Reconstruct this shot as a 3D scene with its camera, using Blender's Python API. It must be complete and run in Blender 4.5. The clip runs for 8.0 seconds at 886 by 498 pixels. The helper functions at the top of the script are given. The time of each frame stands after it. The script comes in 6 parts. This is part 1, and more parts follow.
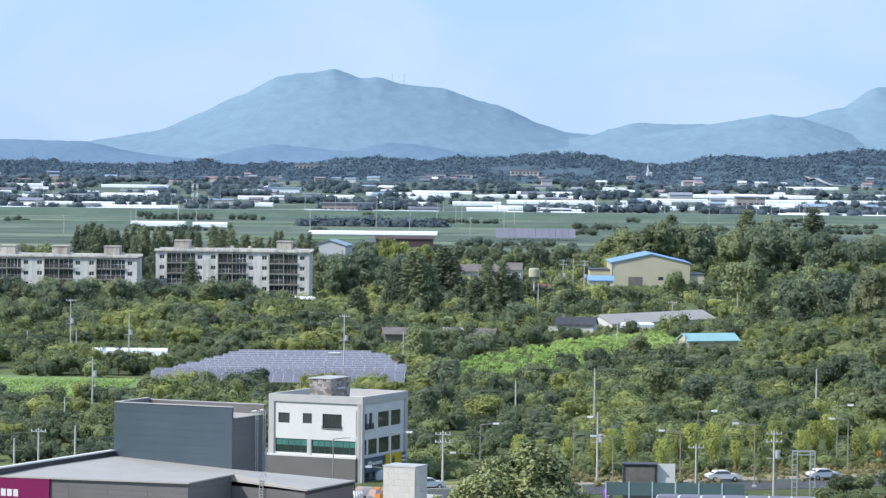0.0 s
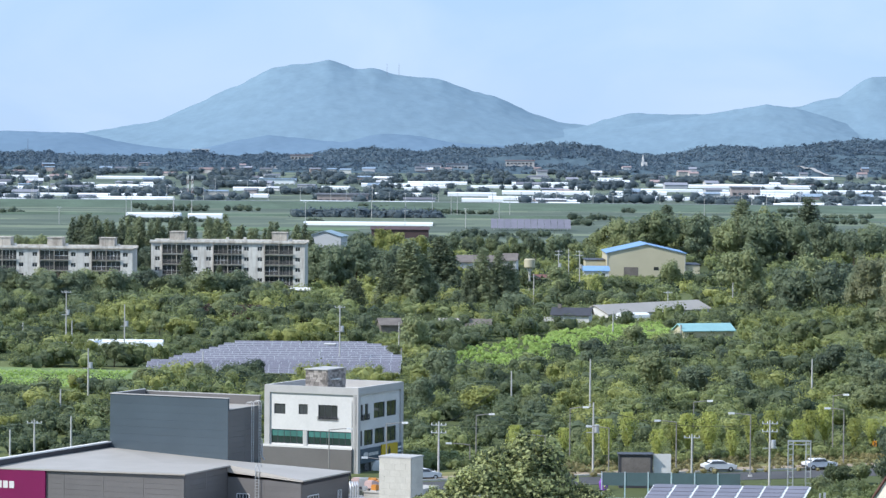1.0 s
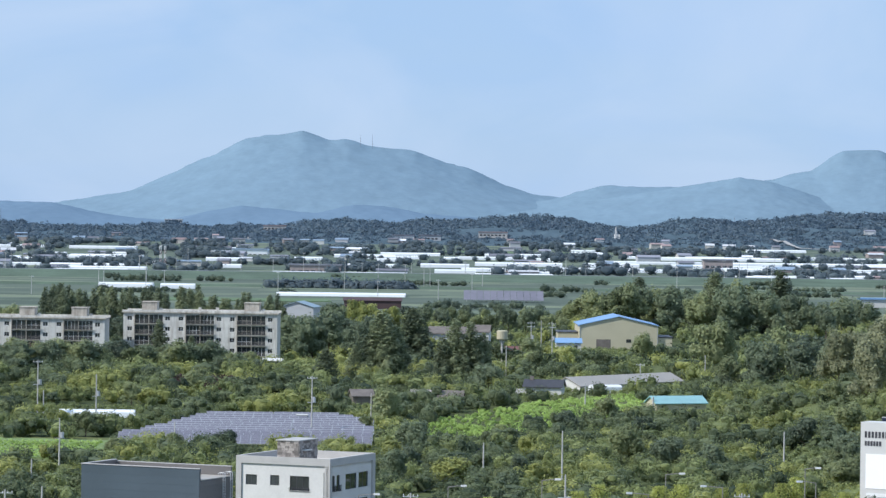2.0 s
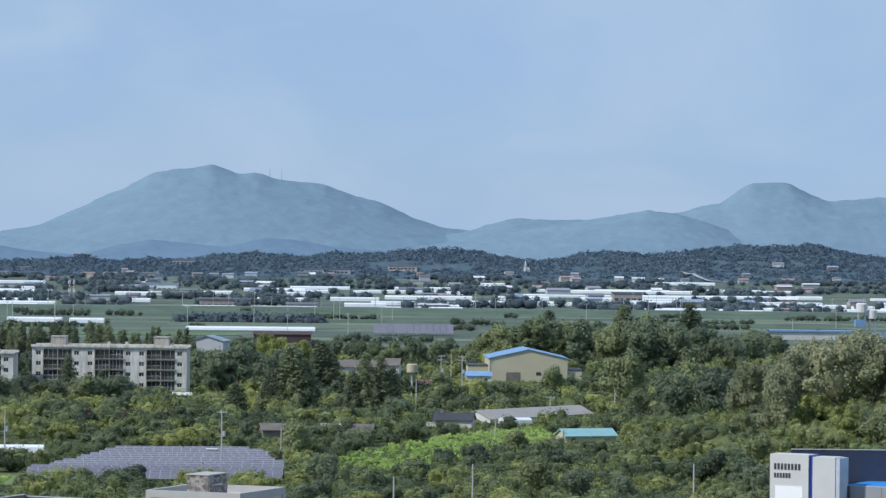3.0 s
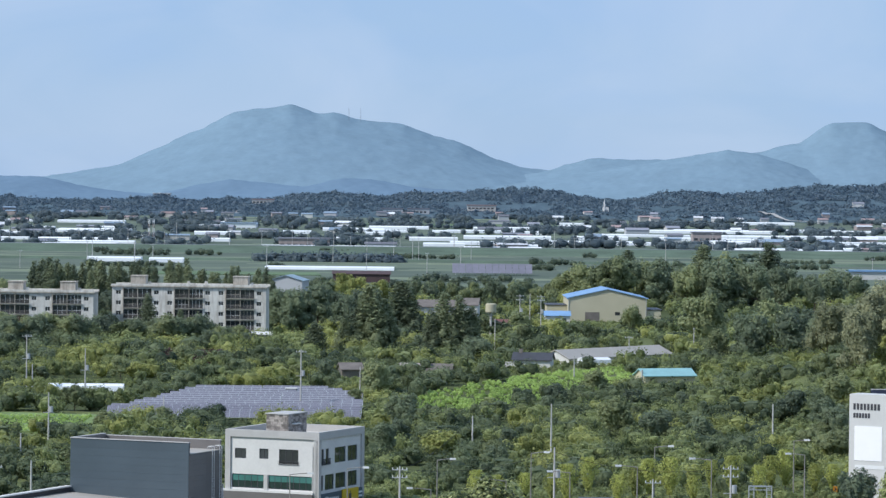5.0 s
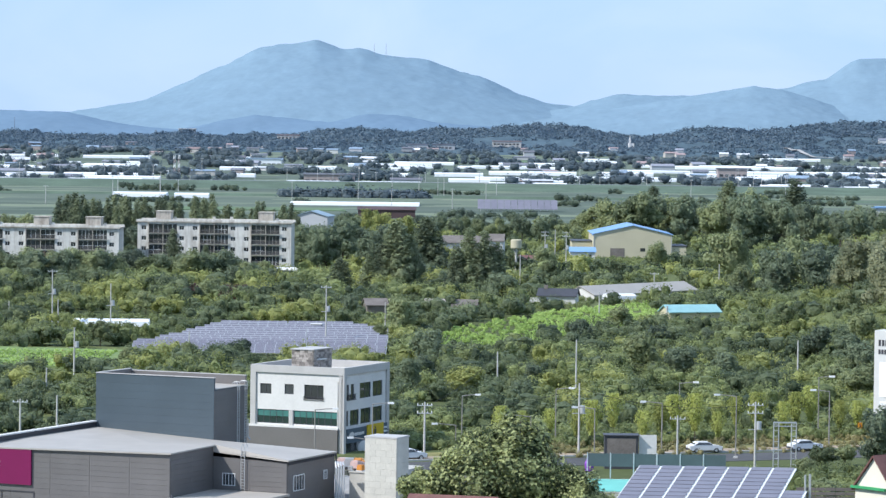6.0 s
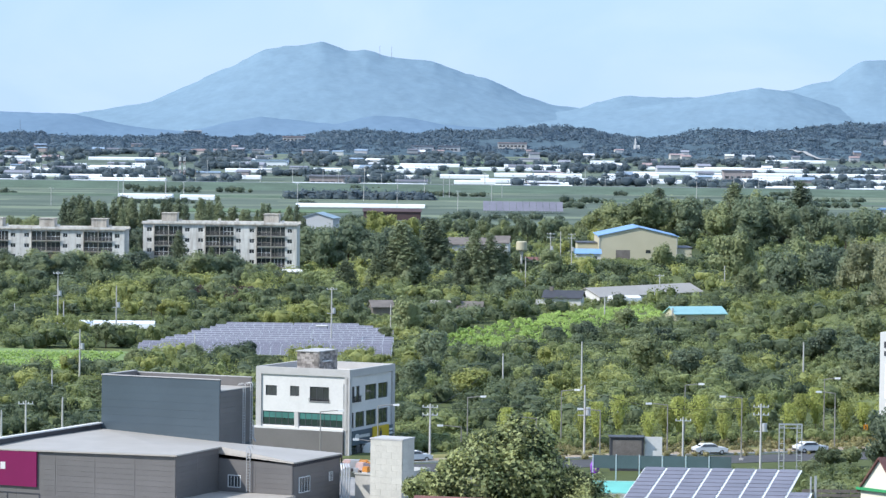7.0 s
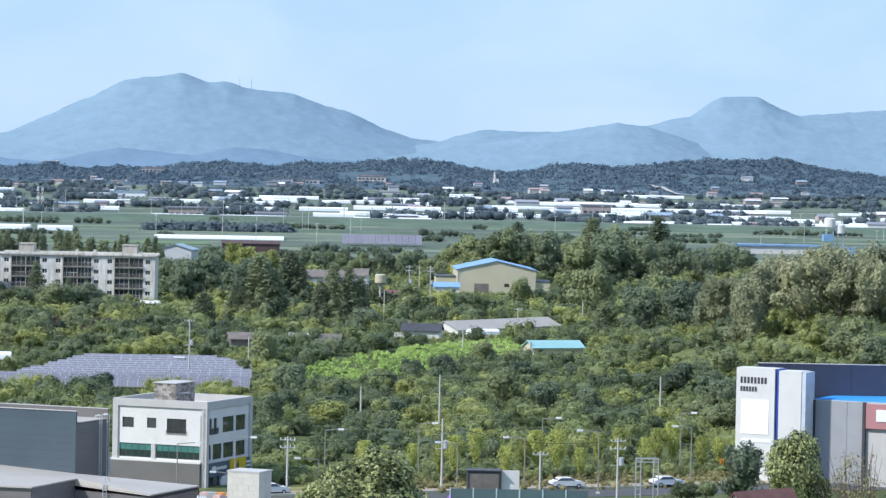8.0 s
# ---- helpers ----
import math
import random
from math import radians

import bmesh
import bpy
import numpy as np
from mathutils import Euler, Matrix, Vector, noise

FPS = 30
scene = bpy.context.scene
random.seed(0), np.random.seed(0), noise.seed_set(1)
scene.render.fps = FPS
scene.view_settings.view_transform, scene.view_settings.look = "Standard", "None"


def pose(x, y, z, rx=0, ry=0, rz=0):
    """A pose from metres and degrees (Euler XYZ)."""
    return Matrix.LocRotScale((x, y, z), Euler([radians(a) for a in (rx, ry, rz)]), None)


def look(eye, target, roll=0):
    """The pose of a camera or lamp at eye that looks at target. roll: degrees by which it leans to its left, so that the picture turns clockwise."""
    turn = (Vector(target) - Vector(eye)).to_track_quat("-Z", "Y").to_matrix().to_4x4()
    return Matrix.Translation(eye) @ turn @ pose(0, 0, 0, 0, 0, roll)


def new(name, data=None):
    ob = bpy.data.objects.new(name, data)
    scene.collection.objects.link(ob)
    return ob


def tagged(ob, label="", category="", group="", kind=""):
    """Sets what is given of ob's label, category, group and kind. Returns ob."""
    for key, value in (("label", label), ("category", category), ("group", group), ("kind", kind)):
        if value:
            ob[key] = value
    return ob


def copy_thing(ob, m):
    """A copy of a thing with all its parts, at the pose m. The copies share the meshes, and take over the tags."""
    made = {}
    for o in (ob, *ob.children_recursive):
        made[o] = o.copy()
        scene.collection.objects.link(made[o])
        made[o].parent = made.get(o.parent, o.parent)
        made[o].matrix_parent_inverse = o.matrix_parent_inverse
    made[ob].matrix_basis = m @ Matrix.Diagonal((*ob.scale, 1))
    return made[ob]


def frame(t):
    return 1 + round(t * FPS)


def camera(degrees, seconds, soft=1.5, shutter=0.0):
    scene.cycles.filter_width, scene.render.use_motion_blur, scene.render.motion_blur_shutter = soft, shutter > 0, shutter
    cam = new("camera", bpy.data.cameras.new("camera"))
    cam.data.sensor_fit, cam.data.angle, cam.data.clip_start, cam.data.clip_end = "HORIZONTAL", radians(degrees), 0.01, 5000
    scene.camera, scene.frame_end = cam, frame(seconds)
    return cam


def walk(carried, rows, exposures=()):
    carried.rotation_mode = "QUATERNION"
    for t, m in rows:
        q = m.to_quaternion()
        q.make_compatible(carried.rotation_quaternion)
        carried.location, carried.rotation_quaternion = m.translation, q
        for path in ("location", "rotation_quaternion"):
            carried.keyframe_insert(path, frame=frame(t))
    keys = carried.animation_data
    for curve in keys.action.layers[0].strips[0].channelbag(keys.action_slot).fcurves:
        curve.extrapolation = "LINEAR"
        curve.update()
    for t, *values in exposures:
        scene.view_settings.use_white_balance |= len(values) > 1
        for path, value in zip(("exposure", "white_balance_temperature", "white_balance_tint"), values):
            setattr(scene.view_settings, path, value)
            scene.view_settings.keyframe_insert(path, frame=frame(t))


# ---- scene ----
EYE = 42.0
cam = camera(15.5, 8.0, soft=1.4)
# seconds, yaw, pitch, roll: the camera turns where it stands, high over the plain
PATH = [
    (0.0, 0.175, -1.583, -0.597),
    (0.5, 0.313, -1.179, -0.555),
    (1.0, 0.090, -1.746, -0.464),
    (1.5, 0.429, -1.193, -0.516),
    (2.0, -0.384, -0.485, -0.751),
    (2.2, -0.791, -0.453, -0.812),
    (3.3, -2.124, 0.237, -0.562),
    (3.5, -2.102, 0.185, -0.616),
    (4.0, -1.526, -0.069, -0.171),
    (4.2, -1.297, -0.115, -0.250),
    (5.3, -0.416, -1.419, -0.623),
    (5.5, -0.329, -1.705, -0.616),
    (6.0, -0.140, -2.088, -0.680),
    (6.5, -0.000, -2.346, -0.500),
    (7.0, -0.044, -2.057, -0.670),
    (7.5, -0.951, -1.848, -1.008),
    (8.0, -2.515, -1.440, -1.144),
]
walk(cam, [(t, pose(0, 0, EYE, 90 + p, r, y)) for t, y, p, r in PATH],
     exposures=[(0.0, 0.16, 6150, 11), (1.0, 0.14, 6150, 11), (1.5, 0.16, 6150, 11), (2.0, -0.08, 6200, 11), (3.3, -0.36, 6150, 10), (4.2, -0.32, 6150, 10), (5.3, -0.12, 6150, 11), (6.0, 0.2, 6130, 11), (6.5, 0.3, 6130, 11), (7.0, 0.27, 6130, 11), (8.0, 0.2, 6130, 11)])

# ---- light ----
SUN_ELEV, SUN_AZ = radians(43), radians(246)
world = bpy.data.worlds.new("sky")
scene.world = world
world.use_nodes = True
wn = world.node_tree
for n in list(wn.nodes):
    wn.nodes.remove(n)
w_out = wn.nodes.new("ShaderNodeOutputWorld")
w_bg = wn.nodes.new("ShaderNodeBackground")
w_sky = wn.nodes.new("ShaderNodeTexSky")
w_sky.sky_type = "NISHITA"
w_sky.sun_disc = False
w_sky.sun_elevation = SUN_ELEV
w_sky.sun_rotation = SUN_AZ
w_sky.altitude = 50
w_sky.air_density, w_sky.dust_density, w_sky.ozone_density = 1.0, 0.2, 4.0
w_bg.inputs["Strength"].default_value = 0.115
# thin high cloud, drawn out along the horizon
w_co = wn.nodes.new("ShaderNodeTexCoord")
w_map = wn.nodes.new("ShaderNodeMapping")
w_map.inputs["Scale"].default_value = (9.0, 9.0, 26.0)
w_noise = wn.nodes.new("ShaderNodeTexNoise")
w_noise.inputs["Scale"].default_value = 1.0
w_noise.inputs["Detail"].default_value = 5.0
w_noise.inputs["Roughness"].default_value = 0.55
w_ramp = wn.nodes.new("ShaderNodeValToRGB")
w_ramp.color_ramp.elements[0].position, w_ramp.color_ramp.elements[1].position = 0.42, 0.75
w_ramp.color_ramp.elements[0].color = (0.8, 0.8, 0.8, 1)
w_ramp.color_ramp.elements[1].color = (0.95, 0.95, 0.95, 1)
w_mix = wn.nodes.new("ShaderNodeMix")
w_mix.data_type = "RGBA"
w_mix.inputs[7].default_value = (3.8, 5.5, 8.0, 1)
wn.links.new(w_co.outputs["Generated"], w_map.inputs["Vector"])
wn.links.new(w_map.outputs[0], w_noise.inputs["Vector"])
wn.links.new(w_noise.outputs[0], w_ramp.inputs[0])
wn.links.new(w_ramp.outputs[0], w_mix.inputs[0])
wn.links.new(w_sky.outputs[0], w_mix.inputs[6])
w_map2 = wn.nodes.new("ShaderNodeMapping")
w_map2.inputs["Scale"].default_value = (11.0, 11.0, 20.0)
w_map2.inputs["Rotation"].default_value = (0.0, 0.35, 0.0)
w_noise2 = wn.nodes.new("ShaderNodeTexNoise")
w_noise2.inputs["Detail"].default_value = 6.0
w_noise2.inputs["Scale"].default_value = 1.0
w_noise2.inputs["Distortion"].default_value = 0.6
w_ramp2 = wn.nodes.new("ShaderNodeValToRGB")
w_ramp2.color_ramp.elements[0].position, w_ramp2.color_ramp.elements[1].position = 0.42, 0.72
w_ramp2.color_ramp.elements[0].color = (0, 0, 0, 1)
w_ramp2.color_ramp.elements[1].color = (0.55, 0.55, 0.55, 1)
w_cloud = wn.nodes.new("ShaderNodeMix")
w_cloud.data_type = "RGBA"
w_cloud.inputs[7].default_value = (5.6, 6.7, 8.2, 1)
wn.links.new(w_co.outputs["Generated"], w_map2.inputs["Vector"])
wn.links.new(w_map2.outputs[0], w_noise2.inputs["Vector"])
wn.links.new(w_noise2.outputs[0], w_ramp2.inputs[0])
wn.links.new(w_ramp2.outputs[0], w_cloud.inputs[0])
wn.links.new(w_mix.outputs[2], w_cloud.inputs[6])
wn.links.new(w_cloud.outputs[2], w_bg.inputs["Color"])
wn.links.new(w_bg.outputs[0], w_out.inputs[0])

sun = new("sun", bpy.data.lights.new("sun", "SUN"))
sun.data.energy, sun.data.angle, sun.data.color = 4.6, radians(0.6), (1.0, 0.95, 0.86)
to_sun = Vector((math.sin(SUN_AZ) * math.cos(SUN_ELEV), math.cos(SUN_AZ) * math.cos(SUN_ELEV), math.sin(SUN_ELEV)))
sun.matrix_world = look(to_sun * 100, (0, 0, 0))

# ---- materials ----
MATS = {}


def mat(name, color, rough=0.7, metal=0.0, var=0.18, scale=0.5, fine=6.0, bump=0.15, rand=0.0, spec=0.4, streak=None):
    """Paint, plaster, metal: two scales of noise in colour, fine relief, and a shift from object to object."""
    if name in MATS:
        return MATS[name]
    m = bpy.data.materials.new(name)
    m.use_nodes = True
    nt = m.node_tree
    b = nt.nodes["Principled BSDF"]
    b.inputs["Roughness"].default_value = rough
    b.inputs["Metallic"].default_value = metal
    b.inputs["Specular IOR Level"].default_value = spec
    co = nt.nodes.new("ShaderNodeTexCoord")
    geo = nt.nodes.new("ShaderNodeNewGeometry")
    n1 = nt.nodes.new("ShaderNodeTexNoise")
    n1.inputs["Scale"].default_value = scale
    n1.inputs["Detail"].default_value = 4.0
    n2 = nt.nodes.new("ShaderNodeTexNoise")
    n2.inputs["Scale"].default_value = fine
    n2.inputs["Detail"].default_value = 3.0
    nt.links.new(geo.outputs["Position"], n1.inputs["Vector"])
    nt.links.new(geo.outputs["Position"], n2.inputs["Vector"])
    add = nt.nodes.new("ShaderNodeMath")
    add.operation = "MULTIPLY_ADD"
    add.inputs[1].default_value = 0.6
    nt.links.new(n1.outputs[0], add.inputs[0])
    half = nt.nodes.new("ShaderNodeMath")
    half.operation = "MULTIPLY"
    half.inputs[1].default_value = 0.4
    nt.links.new(n2.outputs[0], half.inputs[0])
    nt.links.new(half.outputs[0], add.inputs[2])
    last = add
    if rand:
        oi = nt.nodes.new("ShaderNodeObjectInfo")
        mm = nt.nodes.new("ShaderNodeMath")
        mm.operation = "MULTIPLY_ADD"
        mm.inputs[1].default_value = rand
        nt.links.new(oi.outputs["Random"], mm.inputs[0])
        nt.links.new(add.outputs[0], mm.inputs[2])
        last = nt.nodes.new("ShaderNodeMath")
        last.operation = "SUBTRACT"
        last.inputs[1].default_value = rand / 2
        nt.links.new(mm.outputs[0], last.inputs[0])
    ramp = nt.nodes.new("ShaderNodeValToRGB")
    lo = [max(0, c * (1 - 1.6 * var)) for c in color]
    hi = [min(1, c * (1 + 1.6 * var)) for c in color]
    ramp.color_ramp.elements[0].position, ramp.color_ramp.elements[1].position = 0.25, 0.75
    ramp.color_ramp.elements[0].color = (*lo, 1)
    ramp.color_ramp.elements[1].color = (*hi, 1)
    nt.links.new(last.outputs[0], ramp.inputs[0])
    if streak:
        sm = nt.nodes.new("ShaderNodeMapping")
        sm.inputs["Scale"].default_value = (1.1, 1.1, 0.09)
        nt.links.new(geo.outputs["Position"], sm.inputs["Vector"])
        sn = nt.nodes.new("ShaderNodeTexNoise")
        sn.inputs["Scale"].default_value = 1.0
        sn.inputs["Detail"].default_value = 6.0
        sn.inputs["Roughness"].default_value = 0.7
        nt.links.new(sm.outputs[0], sn.inputs["Vector"])
        sr_ = nt.nodes.new("ShaderNodeValToRGB")
        sr_.color_ramp.elements[0].position, sr_.color_ramp.elements[1].position = 0.46, 0.72
        sr_.color_ramp.elements[0].color, sr_.color_ramp.elements[1].color = (0, 0, 0, 1), (0.85, 0.85, 0.85, 1)
        nt.links.new(sn.outputs[0], sr_.inputs[0])
        sx = nt.nodes.new("ShaderNodeMix")
        sx.data_type = "RGBA"
        sx.inputs[7].default_value = (*streak, 1)
        nt.links.new(sr_.outputs[0], sx.inputs[0])
        nt.links.new(ramp.outputs[0], sx.inputs[6])
        nt.links.new(sx.outputs[2], b.inputs["Base Color"])
    else:
        nt.links.new(ramp.outputs[0], b.inputs["Base Color"])
    if bump:
        bp = nt.nodes.new("ShaderNodeBump")
        bp.inputs["Strength"].default_value = bump
        bp.inputs["Distance"].default_value = 0.05
        nt.links.new(n2.outputs[0], bp.inputs["Height"])
        nt.links.new(bp.outputs[0], b.inputs["Normal"])
    MATS[name] = m
    return m


def leaf_mat(name, dark, light, rough=0.55, glow=0.36, spread=0.5, patch=0.05, grain=1.3, relief=0.8, tone=(1.72, 1.57, 1.66), isle=0.22, spans=(0.45, 0.75)):
    """Leaves: each tree has its own tone, each leaf another, and some light passes through."""
    m = bpy.data.materials.new(name)
    m.use_nodes = True
    nt = m.node_tree
    b = nt.nodes["Principled BSDF"]
    b.inputs["Roughness"].default_value = rough
    b.inputs["Specular IOR Level"].default_value = 0.35
    geo = nt.nodes.new("ShaderNodeNewGeometry")
    oi = nt.nodes.new("ShaderNodeObjectInfo")
    n1 = nt.nodes.new("ShaderNodeTexNoise")
    n1.inputs["Scale"].default_value = patch
    n1.inputs["Detail"].default_value = 5.0
    nt.links.new(geo.outputs["Position"], n1.inputs["Vector"])
    a = nt.nodes.new("ShaderNodeMath")
    a.operation = "MULTIPLY_ADD"
    a.inputs[1].default_value = spread
    nt.links.new(oi.outputs["Random"], a.inputs[0])
    c = nt.nodes.new("ShaderNodeMath")
    c.operation = "MULTIPLY_ADD"
    c.inputs[1].default_value = isle
    nt.links.new(geo.outputs["Random Per Island"], c.inputs[0])
    fine_ = nt.nodes.new("ShaderNodeTexNoise")
    fine_.inputs["Scale"].default_value = grain
    fine_.inputs["Detail"].default_value = 4.0
    fine_.inputs["Roughness"].default_value = 0.65
    nt.links.new(geo.outputs["Position"], fine_.inputs["Vector"])
    f_ = nt.nodes.new("ShaderNodeMath")
    f_.operation = "MULTIPLY_ADD"
    f_.inputs[1].default_value = 0.55
    nt.links.new(fine_.outputs[0], f_.inputs[0])
    shift = nt.nodes.new("ShaderNodeMath")
    shift.operation = "SUBTRACT"
    shift.inputs[1].default_value = 0.275
    nt.links.new(n1.outputs[0], shift.inputs[0])
    nt.links.new(shift.outputs[0], f_.inputs[2])
    nt.links.new(f_.outputs[0], c.inputs[2])
    nt.links.new(c.outputs[0], a.inputs[2])
    bp = nt.nodes.new("ShaderNodeBump")
    bp.inputs["Strength"].default_value = relief
    bp.inputs["Distance"].default_value = 0.9 / grain
    nt.links.new(fine_.outputs[0], bp.inputs["Height"])
    nt.links.new(bp.outputs[0], b.inputs["Normal"])
    ramp = nt.nodes.new("ShaderNodeValToRGB")
    ramp.color_ramp.elements[0].position, ramp.color_ramp.elements[1].position = spans[0], min(1.0, spans[1] + spread)
    ramp.color_ramp.elements[0].color = (*[c_ * k_ for c_, k_ in zip(dark, tone)], 1)
    ramp.color_ramp.elements[1].color = (*[c_ * k_ for c_, k_ in zip(light, tone)], 1)
    nt.links.new(a.outputs[0], ramp.inputs[0])
    nt.links.new(ramp.outputs[0], b.inputs["Base Color"])
    tr = nt.nodes.new("ShaderNodeBsdfTranslucent")
    nt.links.new(ramp.outputs[0], tr.inputs["Color"])
    mix = nt.nodes.new("ShaderNodeMixShader")
    mix.inputs[0].default_value = glow
    nt.links.new(b.outputs[0], mix.inputs[1])
    nt.links.new(tr.outputs[0], mix.inputs[2])
    nt.links.new(mix.outputs[0], nt.nodes["Material Output"].inputs["Surface"])
    MATS[name] = m
    return m


LEAF = leaf_mat("leaf_green", (0.045, 0.07, 0.034), (0.19, 0.235, 0.112))
# the next two leaf tones are lifted and blued to carry distance haze
LEAF_DARK = leaf_mat("leaf_dark", (0.044, 0.068, 0.05), (0.13, 0.175, 0.1))
LEAF_CONE = leaf_mat("leaf_conifer", (0.05, 0.075, 0.048), (0.15, 0.19, 0.1))
LEAF_SHRUB = leaf_mat("leaf_shrub", (0.055, 0.082, 0.034), (0.2, 0.25, 0.095), spread=0.1, patch=0.12)
LEAF_SCRUB = leaf_mat("leaf_scrub", (0.034, 0.056, 0.03), (0.125, 0.165, 0.08), spread=0.1, patch=0.12)
LEAF_LIGHT = leaf_mat("leaf_light_scrub", (0.1, 0.13, 0.04), (0.27, 0.31, 0.1), spread=0.1, patch=0.12)
LEAF_YELLOW = leaf_mat("leaf_yellow_green", (0.115, 0.14, 0.038), (0.28, 0.33, 0.09))
LEAF_DRY = leaf_mat("leaf_dry_grass", (0.11, 0.115, 0.05), (0.27, 0.26, 0.12), spread=0.1, patch=0.2)
LEAF_RED = leaf_mat("leaf_dark_red", (0.03, 0.022, 0.018), (0.09, 0.05, 0.045))
# scattered pale leaves: light undersides, and glints put into the base colour
LEAF_GLOSSY = leaf_mat("leaf_glossy_glints", (0.035, 0.055, 0.02), (0.42, 0.47, 0.22), rough=0.45, spread=0.1, patch=0.3, grain=2.2, isle=0.6, tone=(1.25, 1.2, 1.15), spans=(0.62, 1.0))
LEAF_PALE = leaf_mat("leaf_pale", (0.085, 0.11, 0.06), (0.27, 0.3, 0.17), spread=0.3, patch=0.2)
LEAF_FIELD = leaf_mat("leaf_field", (0.17, 0.27, 0.065), (0.34, 0.47, 0.15), spread=0.1, patch=0.08)
# trees of the plain: haze painted in as a blue-grey leaf tone
LEAF_FAR_HAZE = leaf_mat("leaf_far_haze", (0.085, 0.115, 0.135), (0.13, 0.165, 0.175), spread=0.1, patch=0.01, grain=0.25, relief=0.3, tone=(1.1, 1.12, 1.15))
# hill canopy: blue-grey leaf colour that holds the haze of 3.5 km
LEAF_HILL_HAZE = leaf_mat("leaf_hill_haze", (0.095, 0.14, 0.185), (0.13, 0.18, 0.215), spread=0.1, patch=0.012, grain=0.2, relief=0.2, tone=(0.95, 0.97, 1.0))
BARK = mat("bark", (0.12, 0.095, 0.075), 0.9, var=0.3, scale=2)
WHITE = mat("white_render", (0.64, 0.63, 0.615), 0.75, var=0.07, scale=0.3, fine=3)
GREYTRIM = mat("grey_trim", (0.45, 0.44, 0.43), 0.7, var=0.08)
TEAL = mat("teal_grey_steel", (0.075, 0.1, 0.12), 0.45, 0.2, var=0.1, scale=0.2, rand=0.1)
STEEL = mat("grey_steel_panel", (0.165, 0.156, 0.152), 0.5, 0.2, var=0.1, scale=0.25, rand=0.12)
ROOFGREY = mat("grey_roof_sheet", (0.4, 0.37, 0.335), 0.55, 0.1, var=0.08, scale=0.3)
DARK = mat("dark_steel", (0.07, 0.07, 0.08), 0.5, 0.3, var=0.15)
GALV = mat("galvanised", (0.55, 0.56, 0.57), 0.45, 0.5, var=0.1, scale=2)
POLE = mat("concrete_pole", (0.5, 0.49, 0.47), 0.85, var=0.12, scale=1)
CONCRETE = mat("concrete_block", (0.44, 0.43, 0.4), 0.9, var=0.12, scale=0.6, rand=0.15)
STONE = mat("grey_stone", (0.3, 0.27, 0.25), 0.9, var=0.3, scale=1.5, fine=4, rand=0.5)
APT = mat("aged_white_paint", (0.66, 0.65, 0.61), 0.85, var=0.12, scale=0.15, fine=1.2, streak=(0.33, 0.29, 0.24))
APTSTAIN = mat("stained_concrete", (0.5, 0.46, 0.4), 0.9, var=0.25, scale=0.3, fine=2, streak=(0.22, 0.19, 0.16))
GLASS = mat("window_glass", (0.05, 0.055, 0.06), 0.08, 0.0, var=0.2, bump=0, spec=0.8, rand=0.4)
GREENGLASS = mat("green_glass", (0.018, 0.036, 0.036), 0.06, 0.0, var=0.2, bump=0, spec=0.9)
FRAME = mat("white_frame", (0.75, 0.76, 0.76), 0.5, var=0.05)
YELLOWWALL = mat("cream_wall", (0.5, 0.46, 0.33), 0.7, 0.0, var=0.06, scale=0.2)
BLUEROOF = mat("blue_roof", (0.21, 0.36, 0.58), 0.5, 0.1, var=0.1, scale=0.3)
PALEBLUE = mat("pale_blue_sheet", (0.27, 0.36, 0.43), 0.5, 0.1, var=0.1, scale=0.3)
DARKRED = mat("dark_red_sheet", (0.085, 0.055, 0.058), 0.7, var=0.2, scale=0.3)
PALEBLOCK = mat("cream_concrete_block", (0.53, 0.51, 0.45), 0.9, var=0.1, scale=0.6, fine=5, rand=0.12)
LAMPPOLE = mat("brown_grey_steel", (0.3, 0.285, 0.265), 0.5, 0.3, var=0.15)
TEALROOF = mat("turquoise_roof", (0.27, 0.48, 0.5), 0.5, 0.1, var=0.1, scale=0.5)
BROWNROOF = mat("brown_roof", (0.17, 0.15, 0.137), 0.8, var=0.25, scale=0.6)
REDROOF = mat("red_roof_tile", (0.17, 0.078, 0.068), 0.7, var=0.2, scale=0.8)
VINYL = mat("white_vinyl", (0.78, 0.81, 0.84), 0.45, var=0.08, scale=0.06, rand=0.25)
PURPLE = mat("magenta_sign", (0.18, 0.01, 0.075), 0.4, var=0.05)
YELLOW = mat("yellow_sign", (0.62, 0.43, 0.02), 0.45, var=0.05)
PANEL = mat("solar_cell", (0.165, 0.152, 0.182), 0.3, 0.0, var=0.15, scale=0.4, bump=0, spec=0.9, rand=0.15)
ASPHALT = mat("asphalt", (0.075, 0.075, 0.08), 0.9, var=0.2, scale=0.4)
VILLAGE = mat("far_house_wall", (0.4, 0.41, 0.43), 0.8, var=0.15, rand=0.5, scale=0.05)
FARROOF = mat("far_house_roof", (0.2, 0.21, 0.25), 0.8, var=0.2, rand=0.6, scale=0.05)


# ---- mesh helpers ----
def obj(name, verts, faces, material, parent=None, label="", smooth=False):
    me = bpy.data.meshes.new(name)
    me.from_pydata([tuple(v) for v in verts], [], [tuple(f) for f in faces])
    me.materials.append(material)
    if smooth:
        me.shade_smooth()
    ob = new(name, me)
    if parent:
        ob.parent = parent
    if label:
        ob["label"] = label
    return ob


